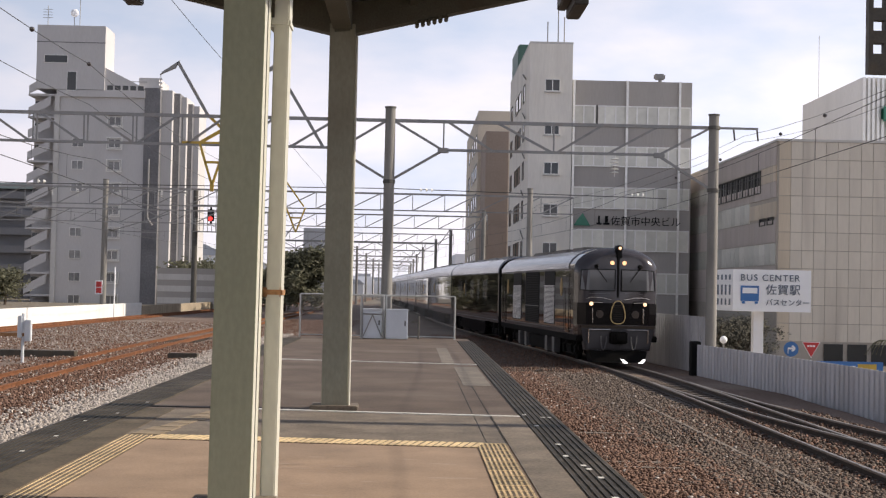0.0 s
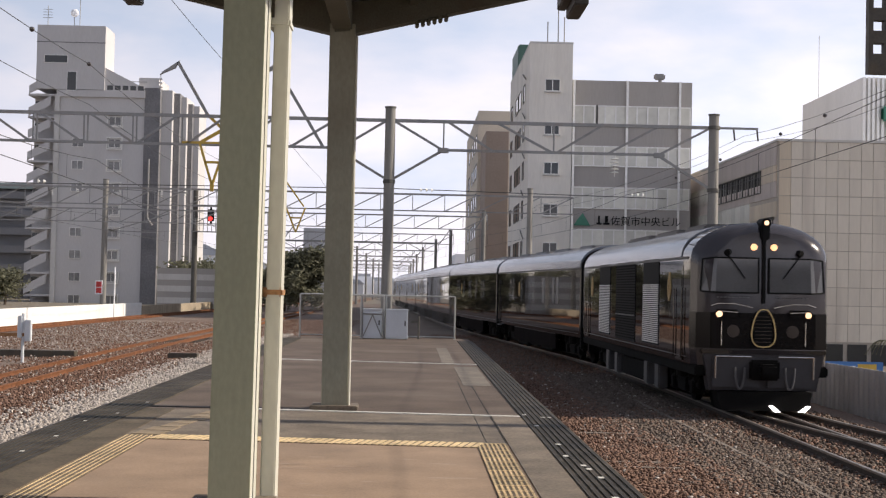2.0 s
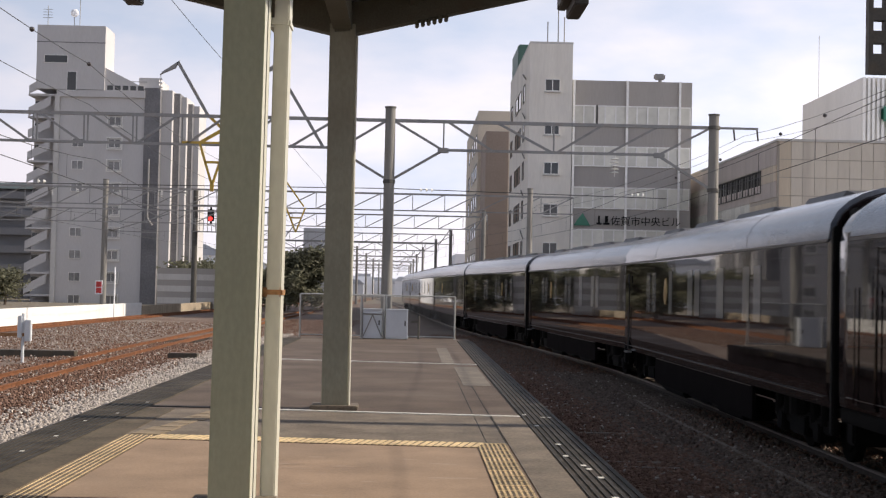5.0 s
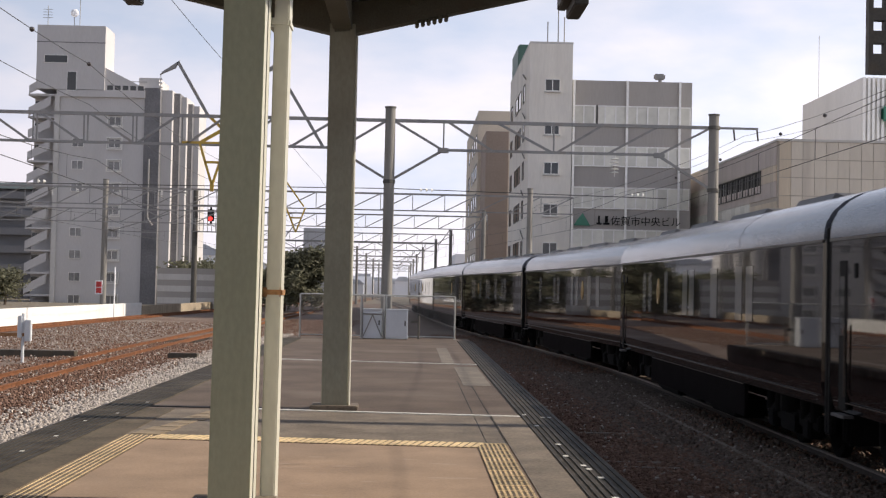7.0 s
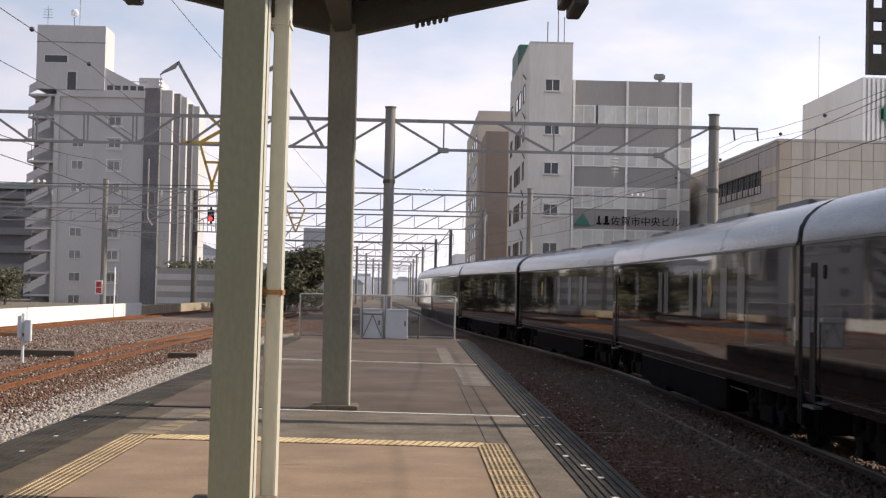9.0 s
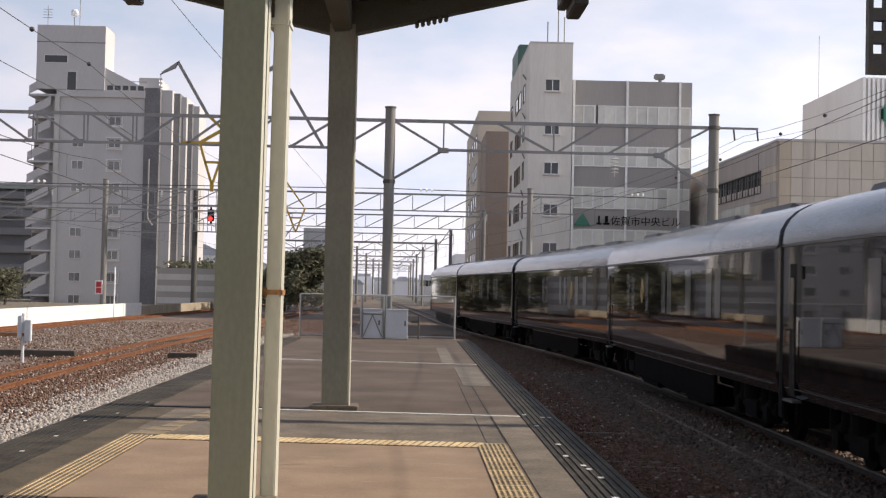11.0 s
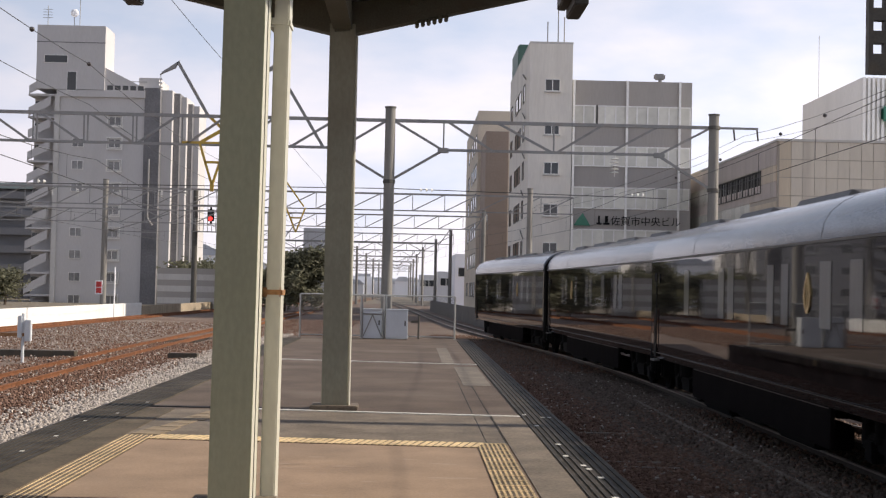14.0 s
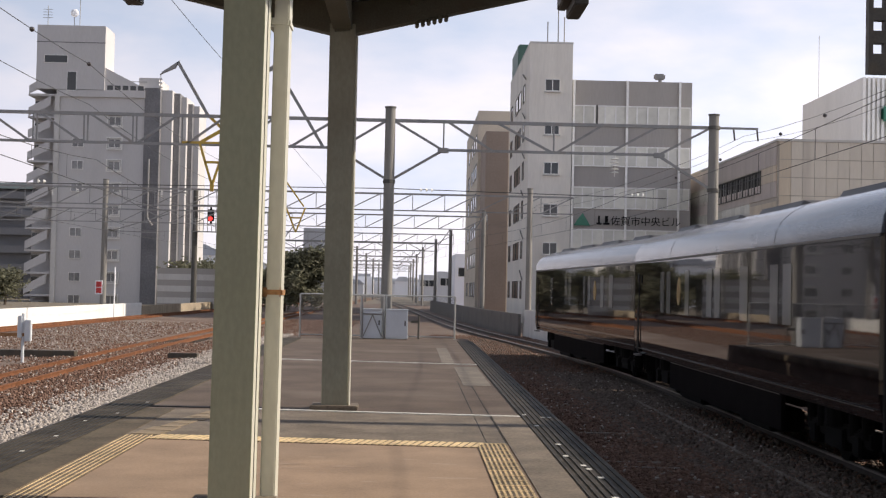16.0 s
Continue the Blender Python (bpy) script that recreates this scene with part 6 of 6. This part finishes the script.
def right_signs():
    s = thing("turn_sign", "round blue road sign with a white arrow", "road sign")
    bm = B()
    tube(bm, (16.17, 60, -0.71), (16.17, 60.03, -0.71), 0.32, 24)
    d = part("disc", bm, M_BLUE, s)
    for a, b in (((16.03, 59.985, -0.9), (16.03, 59.985, -0.68)), ((16.03, 59.985, -0.68), (16.26, 59.985, -0.68)), ((16.2, 59.985, -0.56), (16.33, 59.985, -0.68)), ((16.2, 59.985, -0.8), (16.33, 59.985, -0.68))):
        bm = B()
        bar(bm, a, b, 0.02, 0.08)
        part("arrow", bm, M_SIGNW, d)
    bm = B()
    tube(bm, (16.17, 60.06, -2.75), (16.17, 60.06, -0.35), 0.03, 8)
    part("post", bm, M_STEEL, s)
    s = thing("stop_sign", "red triangular stop sign", "road sign")
    for r, y, m, n in ((0.40, 60.0, M_SIGNW, "rim"), (0.36, 59.98, M_RED, "face")):
        bm = B()
        loft(bm, [[(17.02 - r, yy, -0.62 + r * 0.58), (17.02 + r, yy, -0.62 + r * 0.58), (17.02, yy, -0.62 - r * 1.15)] for yy in (y - 0.01, y + 0.008)])
        part(n, bm, m, s)
    for k in range(3):
        bm = B()
        box(bm, 16.85 + 0.12 * k, 16.94 + 0.12 * k, 59.955, 59.968, -0.6, -0.52)
        part("letter_bar", bm, M_SIGNW, s)
    bm = B()
    tube(bm, (17.02, 60.06, -2.75), (17.02, 60.06, -0.4), 0.03, 8)
    part("post", bm, M_STEEL, s)
    s = thing("direction_board", "blue direction board with a yellow patch", "road sign")
    bm = B()
    box(bm, 17.3, 20.2, 60.2, 60.25, -1.75, -1.2, 0.02)
    bd = part("board", bm, M_BLUE, s)
    bm = B()
    box(bm, 19.1, 19.9, 60.17, 60.197, -1.65, -1.3)
    part("yellow_patch", bm, M_YPAINT, bd)
    for x in (18.0, 18.4, 18.75):
        bm = B()
        box(bm, x, x + 0.25, 60.175, 60.197, -1.5, -1.38)
        part("letter_bar", bm, M_SIGNW, bd)
    for x in (17.7, 19.8):
        bm = B()
        tube(bm, (x, 60.3, -2.75), (x, 60.3, -1.3), 0.04, 8)
        part("post", bm, M_STEEL, s)
    # round white lamp behind the wall
    g = thing("globe_lamp", "white globe lamp on a short post", "lamp")
    bm = B()
    bmesh.ops.create_icosphere(bm, subdivisions=2, radius=0.13)
    bmesh.ops.translate(bm, verts=bm.verts, vec=(10.35, 46.8, 0.05))
    part("globe", bm, M_SIGNW, g, smooth=True)
    bm = B()
    tube(bm, (10.35, 46.8, -1.2), (10.35, 46.8, -0.07), 0.03, 8)
    part("post", bm, M_STEEL, g)
    # hedge and palm beyond the street
    for k in range(5):
        tree("shrub in front of the tiled building, ground-floor shade in its dark leaves", 17.0 + 0.8 * k, 80 + 0.7 * k, -2.75, 3.0, 1.1, 20 + k, 1500, 0.09, M_HEDGE)
    p = thing("palm_tree", "small dark green palm with drooping fronds", "tree", at=(22.4, 66, -2.75))
    bm = B()
    tube(bm, (0, 0, 0), (0, 0, 2.2), 0.14, 8, 0.10)
    part("trunk", bm, M_BARK, p)
    rng = random.Random(9)
    for k in range(14):
        a = k * 0.45
        bm = B()
        prev = Vector((0, 0, 2.2))
        for j in range(1, 6):
            u = j / 5
            q = Vector((math.cos(a) * 1.1 * u, math.sin(a) * 1.1 * u, 2.2 + 0.9 * u - 1.5 * u * u))
            bar(bm, prev, q, 0.16 * (1.1 - u), 0.02)
            prev = q
        part("frond", bm, M_HAZYLEAF, p)


def far_distance():
    rng = random.Random(5)
    for k in range(80):
        y = 420 + rng.random() * 620
        x = (-0.085 + 0.135 * k / 79) * y + rng.uniform(-6, 6)
        w, h = rng.uniform(3, 9), rng.choice((0.8, 1.4, 2.0, 2.6, 3.4, 4.6)) + rng.uniform(0, 1.0)
        f = thing("far_house", "building in the far distance, haze in its pale grey colour", "building", group="far buildings")
        bm = B()
        box(bm, x - w / 2, x + w / 2, y, y + 12, -1.3, h)
        part("wall", bm, M_HAZEWALL, f)
        bm = B()
        if h > 4:
            box(bm, x - w / 2 + 0.8, x + w / 2 - 0.8, y + 1, y + 10, h, h + 0.9)
        else:
            loft(bm, [[(x - w / 2 - 0.4, yy, h), (x + w / 2 + 0.4, yy, h), (x + w / 4, yy, h + 1.4), (x - w / 4, yy, h + 1.4)] for yy in (y - 0.4, y + 12.4)])
        part("roof", bm, M_HAZEROOF, f)
    for k in range(16):
        y = 255 + 13 * k + rng.uniform(-5, 5)
        x = -32 - rng.uniform(0, 60) - 0.08 * k * k
        w, h = rng.uniform(7, 16), rng.uniform(4.5, 9)
        f = thing("far_house", "house beyond the yard, haze in its pale colour", "building", group="far buildings")
        bm = B()
        box(bm, x - w / 2, x + w / 2, y, y + 10, -1.3, h)
        part("wall", bm, M_HAZEWALL, f)
        bm = B()
        loft(bm, [[(x - w / 2 - 0.4, yy, h), (x + w / 2 + 0.4, yy, h), (x, yy, h + 2.2)] for yy in (y - 0.4, y + 10.4)])
        part("roof", bm, M_HAZEROOF, f)
    first = tree("dark green tree along the yard", -27.0, 172, -1.2, 5.6, 2.6, 31, 900, 0.35)
    for k in range(9):
        copy_thing(first, pose(-27.5 - 0.35 * k + rng.uniform(-1, 1), 186 + 14 * k, -1.2, 0, 0, 50 * k))
    for y, x, w, h in ((250, 6.4, 4.0, 4.6), (300, 3.0, 3.4, 4.4), (215, 8.5, 4.3, 6.9), (250, -17.2, 4.6, 11.8)):
        f = thing("far_house", "building beside the line, haze in its pale grey colour", "building", group="far buildings")
        bm = B()
        box(bm, x - w / 2, x + w / 2, y, y + 20, -1.3, h)
        part("wall", bm, M_HAZEWALL, f)
        for k in range(3):
            window(f, x - w / 4 + k * w / 4, y, h * 0.6, 1.2, 1.4, mull=0)
    # added unseen wall behind the platform, darkens what the locomotive front reflects
    bm = B()
    box(bm, -40, 46, -53, -52, -1.3, 7.5)
    solid("rear_blocker_wall", bm, M_APT, "added plain grey wall behind the view, dims the locomotive's reflections", "wall", "structure")
    # added unseen wall beside the yard, cuts bright sky from the coach reflections
    bm = B()
    box(bm, -64, -63, -160, 120, -1.3, 8)
    solid("side_blocker_wall", bm, M_APT, "added plain grey wall beyond the yard, keeps sky off the train's sides", "wall", "structure")


def platform_marks(pf):
    rng = random.Random(2)
    for x, y in ((1.47, 13.3), (1.5, 14.3), (1.42, 17.6), (1.62, 17.3), (1.7, 17.3), (1.55, 12.6), (1.57, 12.35), (1.6, 11.8), (1.56, 10.65), (1.45, 16.2)):
        bm = B()
        box(bm, x - 0.025, x + 0.025, y - 0.05, y + 0.05, 0.0045, 0.006)
        part("white_mark", bm, M_WHITEPAINT, pf)
    for x, y in ((-3.5, 12.9), (-3.52, 14.2), (-3.6, 15.8), (-3.45, 16.8), (-3.4, 18.4)):
        bm = B()
        box(bm, x - 0.018, x + 0.018, y - 0.04, y + 0.04, 0.0045, 0.006)
        part("white_mark", bm, M_WHITEPAINT, pf)
    # pale old tactile row and two paler rectangles on the far slab
    for k in range(7):
        bm = B()
        w = rng.uniform(0.10, 0.15)
        box(bm, -w, w, -0.19, 0.17, -0.02, 0.001)
        ob = part("worn_block", bm, M_OLDTAC, pf, "worn pale tan tactile block" if k == 0 else "")
        ob.matrix_local = pose(-2.70 + 0.055 * k, 14.85 + 0.40 * k, -0.006, 0, 0, -7)
    for x, y, w, l, m in ((1.08, 25.6, 0.46, 5.4, M_PATCH), (0.78, 33.2, 0.27, 7.8, M_PATCH)):
        bm = B()
        box(bm, x - w / 2, x + w / 2, y - l / 2, y + l / 2, -0.03, -0.008)
        part("pale_patch", bm, m, pf, "paler patch")
    for k in range(26):
        bm = B()
        x, y, w = rng.uniform(-1.6, 0.5), rng.uniform(9.5, 13.9), rng.uniform(0.05, 0.22)
        bmesh.ops.create_circle(bm, cap_ends=True, segments=9, radius=1.0)
        for v in bm.verts:
            v.co = Vector((v.co.x * w * rng.uniform(0.6, 1.3), v.co.y * w * 0.3 * rng.uniform(0.5, 1.5), 0.0))
        ob = part("scuff", bm, M_SCUFF, pf)
        ob.matrix_local = pose(x, y, -0.0105, 0, 0, rng.uniform(-15, 15))
    for x in (0.78, 0.98):
        bm = B()
        box(bm, x, x + 0.012, 14.5, 24, -0.03, -0.0095)
        part("joint", bm, M_RUBBER, pf)


def stones(name, label, m, spots, seed, size):
    """Loose stones as one sheet of small jittered blocks; spots: x0, x1, y0, y1, number per square metre."""
    rng = np.random.default_rng(seed)
    base = np.array([(-1, -1, -1), (1, -1, -1), (1, 1, -1), (-1, 1, -1), (-1, -1, 1), (1, -1, 1), (1, 1, 1), (-1, 1, 1)], float)
    quads = np.array([(3, 2, 1, 0), (4, 5, 6, 7), (0, 1, 5, 4), (1, 2, 6, 5), (2, 3, 7, 6), (3, 0, 4, 7)])
    P = []
    for x0, x1, y0, y1, dens, z in spots:
        n = int((x1 - x0) * (y1 - y0) * dens)
        P.append(np.c_[rng.uniform(x0, x1, n), rng.uniform(y0, y1, n), np.full(n, z) + rng.uniform(-0.02, 0.03, n)])
    P = np.concatenate(P)
    n = len(P)
    sc = size * rng.uniform(0.45, 1.2, (n, 1, 1)) * rng.uniform(0.6, 1.2, (n, 1, 3)) * np.array([1, 1, 0.8])
    v = (base[None] + rng.uniform(-0.45, 0.45, (n, 8, 3))) * sc * 0.5
    a, b = rng.uniform(0, 6.28, n), rng.uniform(-0.7, 0.7, n)
    ca, sa, cb, sb = np.cos(a)[:, None], np.sin(a)[:, None], np.cos(b)[:, None], np.sin(b)[:, None]
    x, y, z = v[..., 0], v[..., 1], v[..., 2]
    y, z = y * cb - z * sb, y * sb + z * cb
    x, y = x * ca - y * sa, x * sa + y * ca
    v = np.stack([x, y, z], -1) + P[:, None]
    f = (quads[None] + (np.arange(n) * 8)[:, None, None]).reshape(-1, 4)
    me = bpy.data.meshes.new(name)
    me.vertices.add(n * 8)
    me.vertices.foreach_set("co", v.reshape(-1).astype(np.float32))
    me.loops.add(n * 24)
    me.loops.foreach_set("vertex_index", f.reshape(-1).astype(np.int32))
    me.polygons.add(n * 6)
    me.polygons.foreach_set("loop_start", np.arange(0, n * 24, 4, dtype=np.int32))
    me.update(calc_edges=True)
    me.validate()
    me.materials.append(m)
    tagged(new(name, me), label, "ballast", kind="stuff")


def ballast():
    z = -1.06
    stones("brown_ballast", "loose brown weathered ballast stones", M_STONE,
           ((1.85, 4.7, 12, 24, 900, z), (1.85, 4.4, 24, 45, 380, z), (1.0, 6.5, 44.5, 80, 50, z), (4.7, 9.2, 12, 32, 110, z),
            (-12.2, -7.0, 24, 62, 210, z), (-19.5, -12.2, 45, 95, 16, z), (-9.3, -3.9, 62, 110, 30, z)), 11, 0.046)
    stones("grey_ballast", "loose grey brown ballast stones beside the running track", M_STONEG,
           ((4.3, 6.4, 12, 24, 800, z), (4.0, 6.3, 24, 45, 360, z), (3.4, 4.6, 12, 45, 90, z), (6.4, 9.2, 14, 32, 110, z), (1.0, 5.0, 45, 75, 60, z)), 13, 0.046)
    stones("pale_ballast", "fresh pale grey ballast stones beside the platform", M_STONEW,
           ((-7.1, -3.9, 17, 45, 430, z + 0.03), (-7.4, -6.2, 45, 75, 170, z + 0.03), (-7.9, -7.1, 20, 60, 90, z + 0.02),
            (-12.2, -7.9, 24, 62, 10, z + 0.01), (-19.5, -12.2, 45, 95, 6, z + 0.01), (1.85, 6.3, 12, 45, 5, z + 0.01)), 12, 0.05)
    # half-buried timbers and a long timber edging in the gravel
    for x, y, ln in ((3.6, 25.9, 1.05), (3.5, 21.6, 1.0), (3.6, 20.95, 0.85)):
        bm = B()
        box(bm, -ln / 2, ln / 2, -0.09, 0.09, -0.08, 0.035, 0.012)
        ob = solid("buried_timber", bm, M_OLDWOOD, "weathered timber half buried in the gravel", "timber", group="half-buried timbers")
        ob.matrix_basis = pose(x, y, z, 0, 0, -3)
    bm = B()
    box(bm, 5.36, 5.46, 14, 34, -1.12, -1.02, 0.012)
    solid("timber_edging", bm, M_OLDWOOD, "long weathered timber lying along the track", "timber")


make_ground()
PF = make_platform()
make_columns()
make_canopy()
make_fence()
gantries()
make_walls()
apartment()
office()
station_building()
bus_sign()
left_side()
right_signs()
far_distance()
wires()
YS = list(np.concatenate([np.arange(-40, 120, 1.5), np.arange(120, 330, 5)]))
track("running track with worn rail heads on dark sleepers", YS, lambda y: float(line_x(y)), M_RAILTOP, M_RAILDARK, (8, 75))
track("disused track with rusty brown rails", YS, lambda y: float(left_line(y)), M_RAILRUST, M_RAILRUST, (20, 70))
far_x = spline((-40, 40, 77, 101, 135, 200, 300), (-22.0, -21.6, -20.9, -20.3, -19.2, -17.5, -15.5))
track("far track with rusty brown rails", YS, lambda y: float(far_x(y)), M_RAILRUST, M_RAILRUST)
track("branch of a turnout with worn rail heads", list(np.arange(-10, 42, 1.0)), branch_x, M_RAILTOP, M_RAILDARK, (14, 36))
tactile(PF)
platform_marks(PF)
ballast()

# ---- the train ----
SUITES = ((5.7, 0.5), (4.9, 0.5), (2.7, 0.42), (0.42, 0.5), (-0.32, 0.5), (-2.5, 0.6), (-4.6, 0.5), (-5.4, 0.5))
CABINS = ((-6.2, 0.55), (-4.8, 0.55), (-2.6, 0.42), (-1.7, 0.42), (1.2, 0.5), (2.0, 0.5), (5.4, 0.5))
LOCO = locomotive()
COACHES = [coach(e, w, half=h) for e, w, h in ((3.3, SUITES, 9.54), (3.7, SUITES, 9.86), (-3.6, CABINS, 9.86), (3.4, SUITES, 9.86), (-3.9, CABINS, 9.86), (3.6, SUITES, 9.86))]
COACHES.append(tagged(coach(-3.6, CABINS, True), "glossy dark maroon observation coach at the tail of the train"))

# seconds and the place of the joint behind the locomotive along the line
JOINT = spline((0.0, 2.0, 4.0, 6.5, 9.0, 11.5, 14.0, 16.0), (20.4, 1.6, -16.7, -40.6, -63.9, -87.5, -110.45, -127.8))


def place(s, half):
    """The pose of a vehicle whose middle is at s, by its two bogies."""
    a, b = on_line(s - half), on_line(s + half)
    d = b - a
    m = (a + b) / 2
    return pose(m.x, m.y, m.z, 0, 0, -math.degrees(math.atan2(d.x, d.y)))


def motions():
    times = [k * 0.5 for k in range(33)]
    walk(LOCO, [(t, place(float(JOINT(t)) - 8.75, 5.9)) for t in times])
    for k, car in enumerate(COACHES):
        walk(car, [(t, place(float(JOINT(t)) + (10.32 if k == 0 else 10.0 + 20.0 * k), 6.9)) for t in times])


motions()
